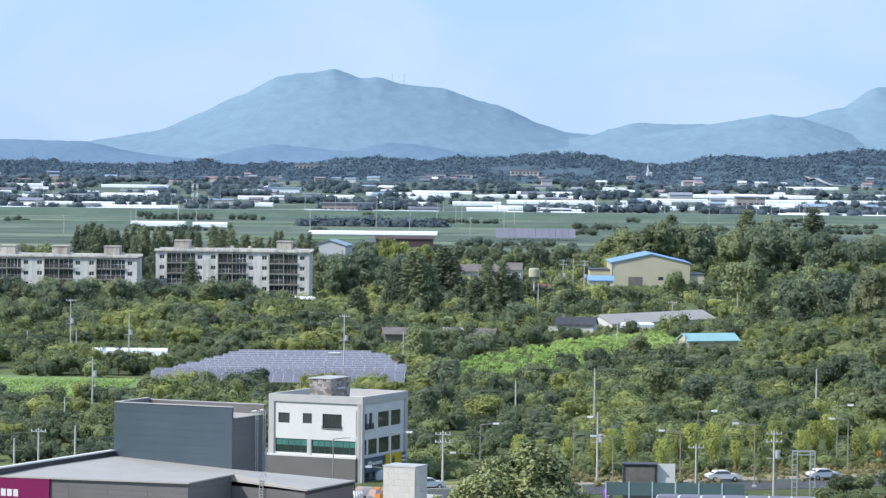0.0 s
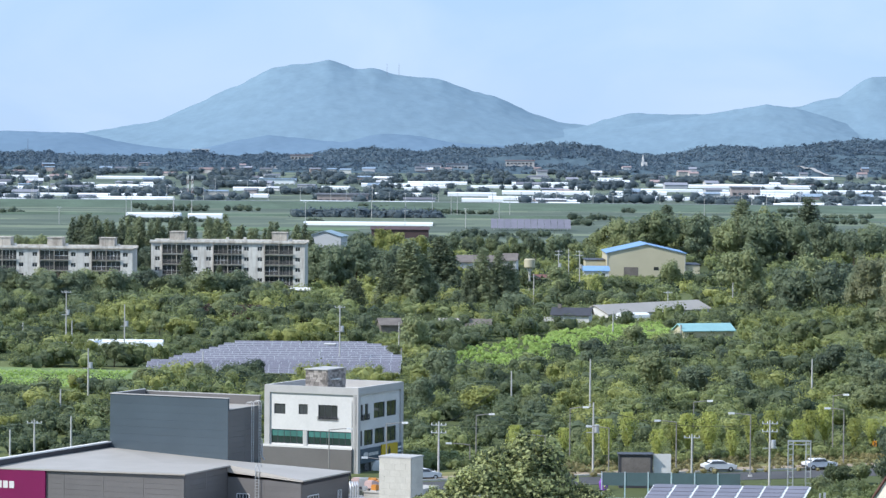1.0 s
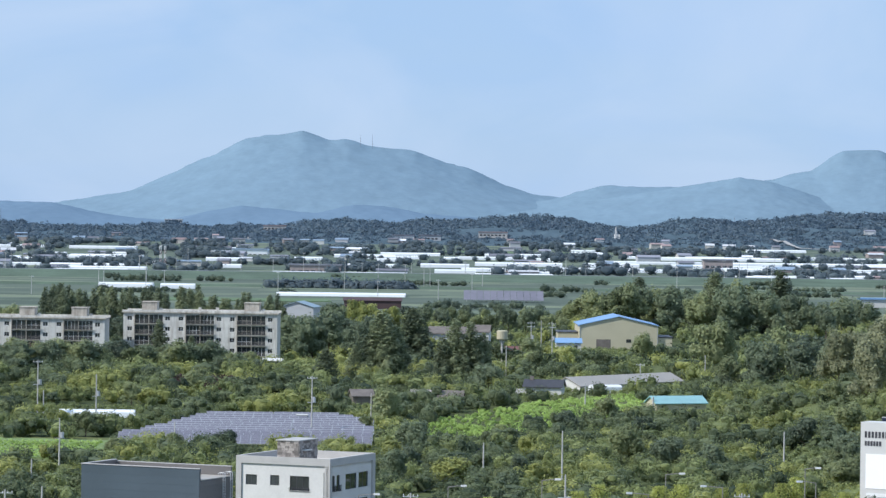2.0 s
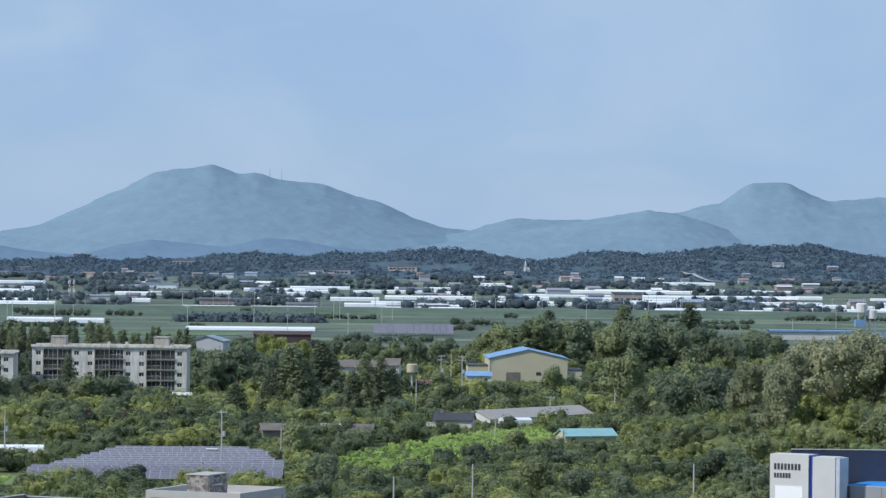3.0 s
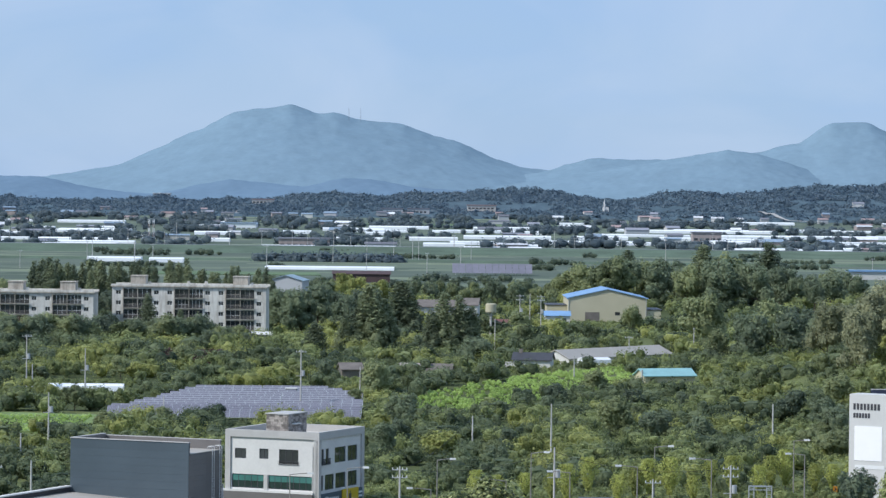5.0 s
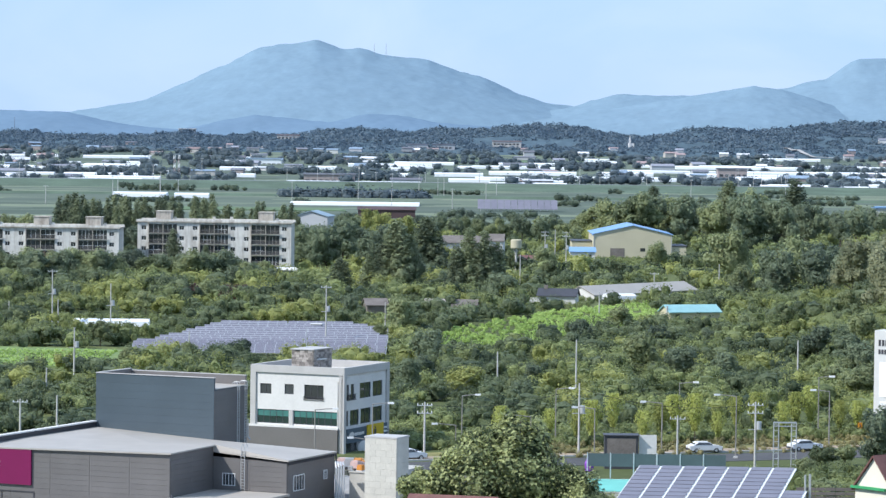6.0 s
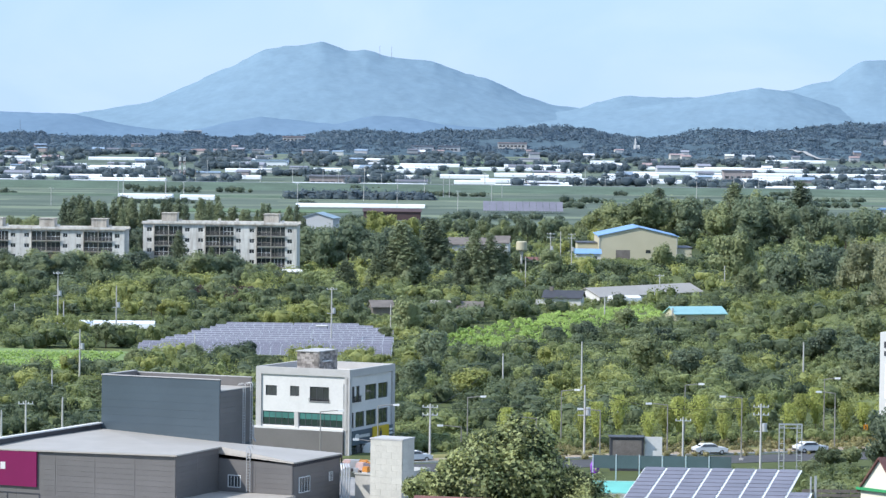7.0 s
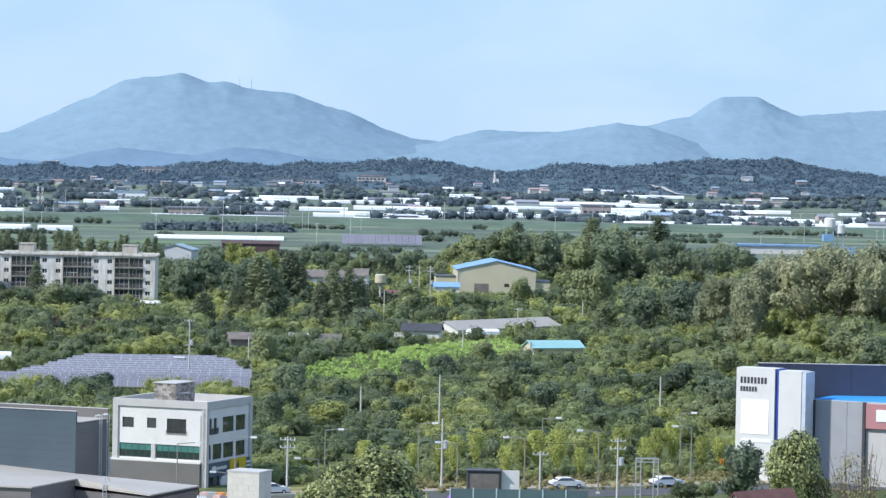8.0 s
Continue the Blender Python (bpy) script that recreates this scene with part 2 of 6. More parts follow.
def big(name, verts, quads, material, parent=None):
    """A large mesh from numpy arrays of corners and faces, all of three or all of four sides."""
    me = bpy.data.meshes.new(name)
    n = len(quads)
    me.vertices.add(len(verts))
    me.vertices.foreach_set("co", np.asarray(verts, dtype=np.float32).ravel())
    k = np.asarray(quads).shape[1]
    me.loops.add(n * k)
    me.loops.foreach_set("vertex_index", np.asarray(quads, dtype=np.int32).ravel())
    me.polygons.add(n)
    me.polygons.foreach_set("loop_start", np.arange(0, n * k, k, dtype=np.int32))
    me.update(calc_edges=True)
    me.materials.append(material)
    if k == 3:
        me.shade_smooth()
    ob = new(name, me)
    if parent:
        ob.parent = parent
    return ob


def boxes(name, items, material, parent=None, label="", m=None):
    """One mesh of boxes (x0, y0, z0, x1, y1, z1), in the frame m."""
    vs, fs = [], []
    for x0, y0, z0, x1, y1, z1 in items:
        k = len(vs)
        vs += [(x, y, z) for z in (z0, z1) for y in (y0, y1) for x in (x0, x1)]
        fs += [(k, k + 2, k + 3, k + 1), (k + 4, k + 5, k + 7, k + 6), (k, k + 1, k + 5, k + 4),
               (k + 2, k + 6, k + 7, k + 3), (k, k + 4, k + 6, k + 2), (k + 1, k + 3, k + 7, k + 5)]
    if m is not None:
        vs = [m @ Vector(v) for v in vs]
    return obj(name, vs, fs, material, parent, label)


def prism(name, poly, z0, tops, material, parent=None, label=""):
    """A block over a polygon (counter-clockwise), its top corner heights given one by one."""
    n = len(poly)
    if not isinstance(tops, (list, tuple)):
        tops = [tops] * n
    lows = z0 if isinstance(z0, (list, tuple)) else [z0] * n
    vs = [(x, y, z) for (x, y), z in zip(poly, lows)] + [(x, y, z) for (x, y), z in zip(poly, tops)]
    fs = [tuple(range(n - 1, -1, -1)), tuple(range(n, 2 * n))]
    fs += [(i, (i + 1) % n, n + (i + 1) % n, n + i) for i in range(n)]
    return obj(name, vs, fs, material, parent, label)


def tube(name, path, radii, material, parent=None, label="", sides=8):
    vs, fs = [], []
    for i, (p, r) in enumerate(zip(path, radii)):
        p = Vector(p)
        a = Vector(path[min(i + 1, len(path) - 1)]) - Vector(path[max(i - 1, 0)])
        q = a.to_track_quat("Z", "Y")
        for k in range(sides):
            w = 2 * math.pi * k / sides
            vs.append(p + q @ Vector((math.cos(w) * r, math.sin(w) * r, 0)))
    for i in range(len(path) - 1):
        for k in range(sides):
            a, b = i * sides + k, i * sides + (k + 1) % sides
            fs.append((a, b, b + sides, a + sides))
    fs.append(tuple(range(sides - 1, -1, -1)))
    fs.append(tuple(range((len(path) - 1) * sides, len(path) * sides)))
    return obj(name, vs, fs, material, parent, label, smooth=False)


def empty(name, m=None, label="", category="", group="", kind=""):
    e = new(name)
    if m is not None:
        e.matrix_world = m
    return tagged(e, label, category, group, kind)


def smooth(a, b, x):
    t = np.clip((x - a) / (b - a), 0, 1)
    return t * t * (3 - 2 * t)


def gz(x, y):
    """Height of the ground: level near, a step up to the housing, then the plain that rises slowly to the hills."""
    x, y = np.asarray(x, float), np.asarray(y, float)
    z = 3.5 * smooth(600, 850, y) + np.maximum(0, y - 1000) * 0.006
    z = z + 14 * np.exp(-((x - 110) / 32) ** 2 - ((y - 640) / 80) ** 2)
    z = z + 1.5 * np.exp(-((x - 25) / 30) ** 2 - ((y - 690) / 60) ** 2)
    return z


def g(x, y):
    return float(gz(x, y))

# ---- ground, hills and mountains ----
def ground_mat():
    m = bpy.data.materials.new("ground_grass")
    m.use_nodes = True
    nt = m.node_tree
    b = nt.nodes["Principled BSDF"]
    b.inputs["Roughness"].default_value = 0.95
    b.inputs["Specular IOR Level"].default_value = 0.1
    geo = nt.nodes.new("ShaderNodeNewGeometry")
    mp = nt.nodes.new("ShaderNodeMapping")
    mp.inputs["Scale"].default_value = (0.012, 0.004, 0.0)
    nt.links.new(geo.outputs["Position"], mp.inputs["Vector"])
    cell = nt.nodes.new("ShaderNodeTexVoronoi")
    cell.inputs["Scale"].default_value = 1.0
    nt.links.new(mp.outputs[0], cell.inputs["Vector"])
    n2 = nt.nodes.new("ShaderNodeTexNoise")
    n2.inputs["Scale"].default_value = 0.6
    n2.inputs["Detail"].default_value = 6.0
    nt.links.new(geo.outputs["Position"], n2.inputs["Vector"])
    sep = nt.nodes.new("ShaderNodeSeparateColor")
    nt.links.new(cell.outputs["Color"], sep.inputs[0])
    mix = nt.nodes.new("ShaderNodeMath")
    mix.operation = "MULTIPLY_ADD"
    mix.inputs[1].default_value = 0.6
    nt.links.new(sep.outputs[0], mix.inputs[0])
    h = nt.nodes.new("ShaderNodeMath")
    h.operation = "MULTIPLY"
    h.inputs[1].default_value = 0.5
    nt.links.new(n2.outputs[0], h.inputs[0])
    nt.links.new(h.outputs[0], mix.inputs[2])
    ramp = nt.nodes.new("ShaderNodeValToRGB")
    ramp.color_ramp.elements[0].color = (0.05, 0.065, 0.03, 1)
    ramp.color_ramp.elements[1].color = (0.14, 0.165, 0.07, 1)
    ramp.color_ramp.elements[0].position, ramp.color_ramp.elements[1].position = 0.2, 0.85
    nt.links.new(mix.outputs[0], ramp.inputs[0])
    nt.links.new(ramp.outputs[0], b.inputs["Base Color"])
    return m


def grid(name, xs, ys, zf, material, skip=None):
    X, Y = np.meshgrid(xs, ys)
    Z = zf(X, Y)
    v = np.stack([X, Y, Z], -1).reshape(-1, 3)
    nx, ny = len(xs), len(ys)
    i, j = np.meshgrid(np.arange(nx - 1), np.arange(ny - 1))
    a = (j * nx + i).ravel()
    ob = big(name, v, np.stack([a, a + 1, a + nx + 1, a + nx], -1), material)
    ob.data.shade_smooth()
    return ob


GROUND = ground_mat()
ground = grid("ground", np.linspace(-2600, 2600, 161), np.concatenate([np.linspace(-2600, 300, 12), np.linspace(330, 1200, 60), np.linspace(1260, 4990, 50)]), gz, GROUND)


def parcel_mat():
    """Paddies and vegetable plots: long parcels of differing greens, each with a finer grain."""
    m = bpy.data.materials.new("paddy_plain_hazed")
    m.use_nodes = True
    nt = m.node_tree
    b = nt.nodes["Principled BSDF"]
    b.inputs["Roughness"].default_value = 0.95
    b.inputs["Specular IOR Level"].default_value = 0.1
    geo = nt.nodes.new("ShaderNodeNewGeometry")
    mp = nt.nodes.new("ShaderNodeMapping")
    mp.inputs["Scale"].default_value = (1 / 64, 1 / 30, 0.0)
    mp.inputs["Rotation"].default_value = (0, 0, 0.03)
    nt.links.new(geo.outputs["Position"], mp.inputs["Vector"])
    cell = nt.nodes.new("ShaderNodeTexVoronoi")
    cell.distance = "CHEBYCHEV"
    cell.inputs["Scale"].default_value = 1.0
    nt.links.new(mp.outputs[0], cell.inputs["Vector"])
    sep = nt.nodes.new("ShaderNodeSeparateColor")
    nt.links.new(cell.outputs["Color"], sep.inputs[0])
    n2 = nt.nodes.new("ShaderNodeTexNoise")
    n2.inputs["Scale"].default_value = 0.08
    n2.inputs["Detail"].default_value = 5.0
    nt.links.new(geo.outputs["Position"], n2.inputs["Vector"])
    mix = nt.nodes.new("ShaderNodeMath")
    mix.operation = "MULTIPLY_ADD"
    mix.inputs[1].default_value = 0.75
    nt.links.new(sep.outputs[0], mix.inputs[0])
    h = nt.nodes.new("ShaderNodeMath")
    h.operation = "MULTIPLY"
    h.inputs[1].default_value = 0.3
    nt.links.new(n2.outputs[0], h.inputs[0])
    nt.links.new(h.outputs[0], mix.inputs[2])
    ramp = nt.nodes.new("ShaderNodeValToRGB")
    # parcel greens greyed down, with distance haze mixed into the colour
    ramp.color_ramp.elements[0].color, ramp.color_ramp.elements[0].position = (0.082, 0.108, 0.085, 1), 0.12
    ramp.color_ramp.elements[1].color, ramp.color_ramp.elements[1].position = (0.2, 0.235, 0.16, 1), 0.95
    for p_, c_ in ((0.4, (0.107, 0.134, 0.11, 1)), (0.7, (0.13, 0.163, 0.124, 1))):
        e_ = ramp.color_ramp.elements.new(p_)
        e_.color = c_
    nt.links.new(mix.outputs[0], ramp.inputs[0])
    nt.links.new(ramp.outputs[0], b.inputs["Base Color"])
    return m


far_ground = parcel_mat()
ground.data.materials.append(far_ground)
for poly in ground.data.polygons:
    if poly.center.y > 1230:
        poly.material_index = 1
tagged(ground, "green grassy plain with fields of many greens", "ground", kind="structure")


def value_noise(X, Y, scale, seed):
    """Smooth noise on a grid, by interpolating random values."""
    rng = np.random.default_rng(seed)
    t = rng.random((64, 64))
    x, y = X / scale, Y / scale
    i, j = np.floor(x).astype(int), np.floor(y).astype(int)
    fx, fy = x - i, y - j
    fx, fy = fx * fx * (3 - 2 * fx), fy * fy * (3 - 2 * fy)
    a, b = t[i % 64, j % 64], t[(i + 1) % 64, j % 64]
    c, d = t[i % 64, (j + 1) % 64], t[(i + 1) % 64, (j + 1) % 64]
    return (a * (1 - fx) + b * fx) * (1 - fy) + (c * (1 - fx) + d * fx) * fy


def ridge(name, crest, y_crest, run, foot, material, label, rough=4.5, seed=1, step=4.0):
    """A range of hills: crest heights along x, a broken slope of that run towards the plain."""
    cx, cz = np.array(crest, float).T
    xs = np.arange(cx[0], cx[-1], step)
    kern = np.hanning(7)
    top = np.interp(xs, cx, cz)
    top = np.convolve(np.pad(top, 3, mode="edge"), kern / kern.sum(), "valid")
    wide = np.hanning(91)
    low = np.convolve(np.pad(top, 45, mode="edge"), wide / wide.sum(), "valid")
    ys = np.concatenate([np.linspace(-1, 0, 56) * run, [run * 0.1, run * 0.25]])

    def zf(X, Y):
        t = np.clip(1 + Y / run, 0, 1)
        prof = np.where(Y <= 0, t ** 0.8, 1 - Y / run * 0.8)
        gully = 0.0
        for s, w, lean in ((90, 0.3, 0.5), (46, 0.3, -0.6), (22, 0.25, 0.4), (11, 0.2, -0.3)):
            gully = gully + w * (value_noise(X + Y * lean + 5000, Y * 0.8 + 5000, s, seed + int(s)) - 0.5)
        jag = (value_noise(X + 9000, Y + 9000, 9.0, seed + 3) - 0.5) * rough * 0.32
        T = np.interp(X, xs, top) * t ** 5 + np.interp(X, xs, low) * (1 - t ** 5)
        return foot + (T - foot) * np.clip(prof + gully * 0.03 * t * (1 - t) * 2, 0, 1.02) + jag
    X, Y = np.meshgrid(xs, ys)
    Z = zf(X, Y)
    v = np.stack([X, Y + y_crest, Z], -1).reshape(-1, 3)
    nx = len(xs)
    i, j = np.meshgrid(np.arange(nx - 1), np.arange(len(ys) - 1))
    a = (j * nx + i).ravel()
    ob = big(name, v, np.stack([a, a + 1, a + nx + 1, a + nx], -1), material)
    ob.data.shade_smooth()
    tagged(ob, label, "mountain", kind="structure")
    return lambda x, y: float(zf(np.array([[x]], float), np.array([[y - y_crest]], float))[0, 0])


# forest seen through air: the haze is put into this pale blue
HAZY_MOUNT = mat("mountain_haze_blue", (0.18, 0.262, 0.333), 1.0, var=0.075, scale=0.03, fine=0.13, bump=0.0, spec=0.0)
# lower range: slightly deeper blue, its share of haze painted in
HAZY_LOW_MOUNT = mat("low_mountain_haze_blue", (0.148, 0.222, 0.305), 1.0, var=0.06, scale=0.012, fine=0.08, bump=0.0, spec=0.0)
# wooded ridge, its green turned blue-grey in the colour for haze
HAZY_HILL = mat("hill_haze_blue", (0.088, 0.128, 0.158), 1.0, var=0.2, scale=0.02, fine=0.12, bump=0.0, spec=0.0)
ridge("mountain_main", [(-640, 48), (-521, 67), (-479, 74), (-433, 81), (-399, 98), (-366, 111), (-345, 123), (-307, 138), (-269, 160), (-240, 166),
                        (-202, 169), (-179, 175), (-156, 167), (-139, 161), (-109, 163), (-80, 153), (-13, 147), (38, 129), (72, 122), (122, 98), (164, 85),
                        (207, 80), (300, 60)], 4850, 420, 10, HAZY_MOUNT, "forested mountain with a rocky summit, painted haze blue", seed=4)
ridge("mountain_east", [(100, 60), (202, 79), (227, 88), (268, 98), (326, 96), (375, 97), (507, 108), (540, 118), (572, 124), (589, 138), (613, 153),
                        (669, 154), (692, 142), (727, 127), (801, 134), (857, 138), (1000, 140)], 4750, 330, 10, HAZY_MOUNT,
      "mountain range with a flat knoll, painted haze blue", seed=11)
ridge("mountain_shoulder", [(100, 50), (252, 76), (331, 89), (411, 103), (447, 110), (491, 105), (539, 91), (640, 55)], 4600, 240, 10, HAZY_MOUNT,
      "forested shoulder of the range, painted haze blue", seed=21)
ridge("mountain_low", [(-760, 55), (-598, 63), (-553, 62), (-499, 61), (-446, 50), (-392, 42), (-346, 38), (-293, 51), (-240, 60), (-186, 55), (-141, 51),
                       (-95, 63), (-49, 62), (4, 52), (88, 47), (160, 30)], 4400, 200, 10, HAZY_LOW_MOUNT, "low wooded hills before the mountain, painted haze blue", seed=31)
HILL_CREST = [(-640, 40), (-503, 36), (-465, 38), (-420, 32), (-323, 35), (-285, 40), (-246, 33), (-208, 38), (-176, 34), (-137, 41), (-92, 46), (-28, 41), (10, 47),
              (42, 44), (87, 49), (113, 52), (151, 51), (184, 47), (216, 39), (241, 37), (267, 42), (293, 49), (331, 51), (363, 46), (395, 50), (427, 55), (479, 60),
              (517, 59), (559, 62), (593, 52), (624, 47), (669, 43), (780, 43)]
hill_z = ridge("hill_wooded", [(x, z - 3) for x, z in HILL_CREST], 3750, 420, 16, HAZY_HILL, "wooded hill ridge behind the villages, painted haze blue-grey", rough=12, seed=41, step=3.0)

# ---- trees ----
def leaves(rng, centres, normals, size, aspect=0.6, droop=0.0, loose=0.42):
    """Pointed triangles for leaf sprays at centres, turned roughly along normals."""
    n = len(centres)
    nrm = normals + rng.normal(0, loose, (n, 3))
    nrm /= np.linalg.norm(nrm, axis=1, keepdims=True) + 1e-9
    ref = rng.normal(0, 1, (n, 3))
    ref[:, 2] -= droop
    u = np.cross(nrm, ref)
    u /= np.linalg.norm(u, axis=1, keepdims=True) + 1e-9
    w = np.cross(nrm, u)
    s = size * rng.uniform(0.55, 1.45, (n, 1))
    a, b = u * s, w * s * aspect
    v = np.stack([centres - a - b, centres + a - b * 0.6, centres + b * 1.3], 1).reshape(-1, 3)
    return v, np.arange(3 * n).reshape(-1, 3)


def cube_ball():
    """A ball of 48 triangles."""
    vs, qs = [], []
    for ax in range(3):
        for sg in (-1, 1):
            k = len(vs)
            for i in range(3):
                for j in range(3):
                    p = [0.0, 0.0, 0.0]
                    p[ax], p[(ax + 1) % 3], p[(ax + 2) % 3] = sg, i - 1, (j - 1) * sg
                    vs.append(np.array(p) / np.linalg.norm(p))
            qs += [(k + 3 * i + j, k + 3 * i + 3 + j, k + 3 * i + 4 + j, k + 3 * i + 1 + j) for i in range(2) for j in range(2)]
    qs = np.array(qs)
    return np.array(vs), np.concatenate([qs[:, [0, 1, 2]], qs[:, [0, 2, 3]]])


BALL_V, BALL_Q = cube_ball()


def with_cores(leaf_part, lobes, fill, rng, off=(0, 0, 0)):
    """Adds the dense inside of each lump, so that a crown is not seen through."""
    v, q = leaf_part
    vs, qs, k = [v], [q], len(v)
    for x, y, z, rx, rz in lobes:
        b = BALL_V * (1 + rng.uniform(-0.2, 0.2, (len(BALL_V), 1))) * (rx * fill, rx * fill, rz * fill) + (x + off[0], y + off[1], z + off[2])
        vs.append(b)
        qs.append(BALL_Q + k)
        k += len(b)
    return np.concatenate(vs), np.concatenate(qs)


def lobe_points(rng, lobes, n):
    """Points on the outer shells of overlapping lumps (x, y, z, rx, rz), and outward directions."""
    L = np.array(lobes, float)
    area = L[:, 3] * L[:, 4]
    pick = rng.choice(len(L), n, p=area / area.sum())
    d = rng.normal(0, 1, (n, 3))
    d[:, 2] += 0.25
    d /= np.linalg.norm(d, axis=1, keepdims=True)
    r = rng.uniform(0.5, 1.12, (n, 1)) ** 0.6
    bump = 1 + 0.13 * np.sin(d[:, :1] * 7 + pick[:, None]) * np.sin(d[:, 1:2] * 6 + 2 * pick[:, None]) + 0.1 * np.sin(d[:, 2:] * 9 + pick[:, None] * 3)
    rad = np.stack([L[pick, 3], L[pick, 3], L[pick, 4]], 1)
    return L[pick, :3] + d * rad * r * bump, d


def broad_parts(seed, n=1300, size=0.055, tall=1.0):
    """Crown of a broadleaf tree of height 1: a few limbs that each carry a cluster of small lumps."""
    rng = np.random.default_rng(seed)
    lobes = [(0, 0, 0.52 * tall, 0.27, 0.36)]
    for k in range(rng.integers(5, 8)):
        a, h = rng.uniform(0, 6.28), rng.uniform(0.2, 0.78)
        r = 0.27 * (1.15 - h * 0.6)
        lobes.append((math.cos(a) * r, math.sin(a) * r, h, rng.uniform(0.13, 0.19), rng.uniform(0.11, 0.18)))
    for x, y, z, rx, rz in lobes[:]:
        for k in range(3):
            a, e = rng.uniform(0, 6.28), rng.uniform(-0.2, 1.0)
            q = rng.uniform(0.42, 0.62)
            lobes.append((x + math.cos(a) * math.cos(e) * rx * 0.8, y + math.sin(a) * math.cos(e) * rx * 0.8, z + math.sin(e) * rz * 0.85, rx * q, rz * q * 1.1))
    p, d = lobe_points(rng, lobes, n)
    p[:, 2] = np.maximum(p[:, 2], 0.06)
    crown = with_cores(leaves(rng, p, d, size), lobes[:20], 0.68, rng)
    return crown, lobes


def cone_parts(seed, n=1300, size=0.04, wide=0.2):
    """Crown of a feathery conifer of height 1: many small upswept lumps on a broken cone."""
    rng = np.random.default_rng(seed)
    lobes = [(0, 0, 0.3, wide * 0.55, 0.3), (0, 0, 0.6, wide * 0.32, 0.3)]
    for k in range(58):
        h = 0.04 + 0.92 * (k / 58) ** 0.9
        a = k * 2.4 + rng.uniform(-0.5, 0.5)
        r = wide * (1 - h) ** 0.7 * rng.uniform(0.5, 1.0)
        w = wide * (0.16 + 0.26 * (1 - h)) * rng.uniform(0.8, 1.25)
        lobes.append((math.cos(a) * r, math.sin(a) * r, h, w, w * rng.uniform(0.9, 1.5) * 0.5 / max(wide, 0.16) * 0.42))
    p, d = lobe_points(rng, lobes, n)
    p[:, 2] = np.maximum(p[:, 2], 0.02)
    d[:, 2] += 0.3
    v, q = with_cores(leaves(rng, p, d, size, 0.5, droop=0.8), lobes[:26], 0.68, rng)
    return (v, q), []


def vase_parts(seed, n=500, size=0.05):
    """A young street tree: a narrow upright vase."""
    rng = np.random.default_rng(seed)
    h = rng.uniform(0.28, 1, n)
    a = rng.uniform(0, 6.28, n)
    r = (0.06 + 0.2 * smooth(0.25, 0.75, h)) * (1 - 0.35 * smooth(0.8, 1, h)) * (1 + 0.35 * np.sin(a * 3 + h * 12 + seed)) * np.sqrt(rng.uniform(0.2, 1, n))
    p = np.stack([np.cos(a) * r, np.sin(a) * r, h], 1)
    d = np.stack([np.cos(a), np.sin(a), np.full(n, 0.5)], 1)
    return leaves(rng, p, d, size, 0.5, loose=0.6), []


def tree_proto(name, parts, leaf, label, category="tree", group="", girth=0.025):
    """A tree of height 1 with trunk, limbs and crown; copied at other sizes."""
    (v, q), lobes = parts
    t = empty(name, None, label, category, group)
    big("crown", v, q, leaf, t)
    tvs = [((0, 0, -0.03), girth), ((0.005, 0, 0.25), girth * 0.75), ((-0.006, 0.005, 0.6), girth * 0.4), ((0, 0, 0.9), girth * 0.1)]
    tube("trunk", [p for p, r in tvs], [r for p, r in tvs], BARK, t, sides=6)
    for x, y, z, r, s in lobes[1:5]:
        tube("limb", [(0, 0, z * 0.45), (x * 0.5, y * 0.5, z * 0.75), (x, y, z)], [girth * 0.45, girth * 0.3, girth * 0.1], BARK, t, sides=5)
    return t


def plant(protos, x, y, h, rng, wide=1.0, turn=None):
    """A copy of one of the trees at a place, h metres tall."""
    p = protos[rng.integers(len(protos))] if len(protos) > 1 else protos[0]
    s = h * wide
    c = copy_thing(p, Matrix.Identity(4))
    c.matrix_basis = Matrix.LocRotScale((x, y, g(x, y) - 0.05), Euler((0, 0, rng.uniform(0, 6.28) if turn is None else turn)), (s, s, h))
    return c


def retire(protos):
    """Drop the patterns once all copies stand."""
    for p in protos:
        for o in (*p.children_recursive, p):
            bpy.data.objects.remove(o)


BROAD = [tree_proto("broadleaf_tree", broad_parts(s, 2600, 0.026), LEAF, "green broadleaf tree with a lumpy crown", group="woodland trees") for s in range(5)]
BROAD_DARK = [tree_proto("broadleaf_tree", broad_parts(20 + s, 2600, 0.026), LEAF_DARK, "dark green broadleaf tree with a dense crown", group="woodland trees") for s in range(3)]
CONE = [tree_proto("conifer_tree", cone_parts(40 + s, 6500, 0.0145), LEAF_CONE, "tall conical dark green conifer", group="conifers") for s in range(3)]
SLIM = [tree_proto("conifer_tree", cone_parts(50 + s, 3200, 0.017, wide=0.17), LEAF_CONE, "slim pointed conifer in a row behind the flats", group="conifers") for s in range(3)]
VASE = [tree_proto("street_tree", vase_parts(60 + s, 1900, 0.024), LEAF_YELLOW, "young yellow-green street tree with upright crown", group="street trees", girth=0.012) for s in range(3)]
RED = [tree_proto("red_leaved_tree", broad_parts(70, 2600, 0.026), LEAF_RED, "dark red-leaved tree beside the flats")]
BRIGHT = [tree_proto("broadleaf_tree", broad_parts(75 + s, 2600, 0.026), LEAF_LIGHT, "light yellow-green rounded tree in the scrub", group="woodland trees") for s in range(2)]
PALE = [tree_proto("broadleaf_tree", broad_parts(90 + s, 4200, 0.021), LEAF_PALE, "tall pale green upright tree on the knoll", group="woodland trees") for s in range(3)]
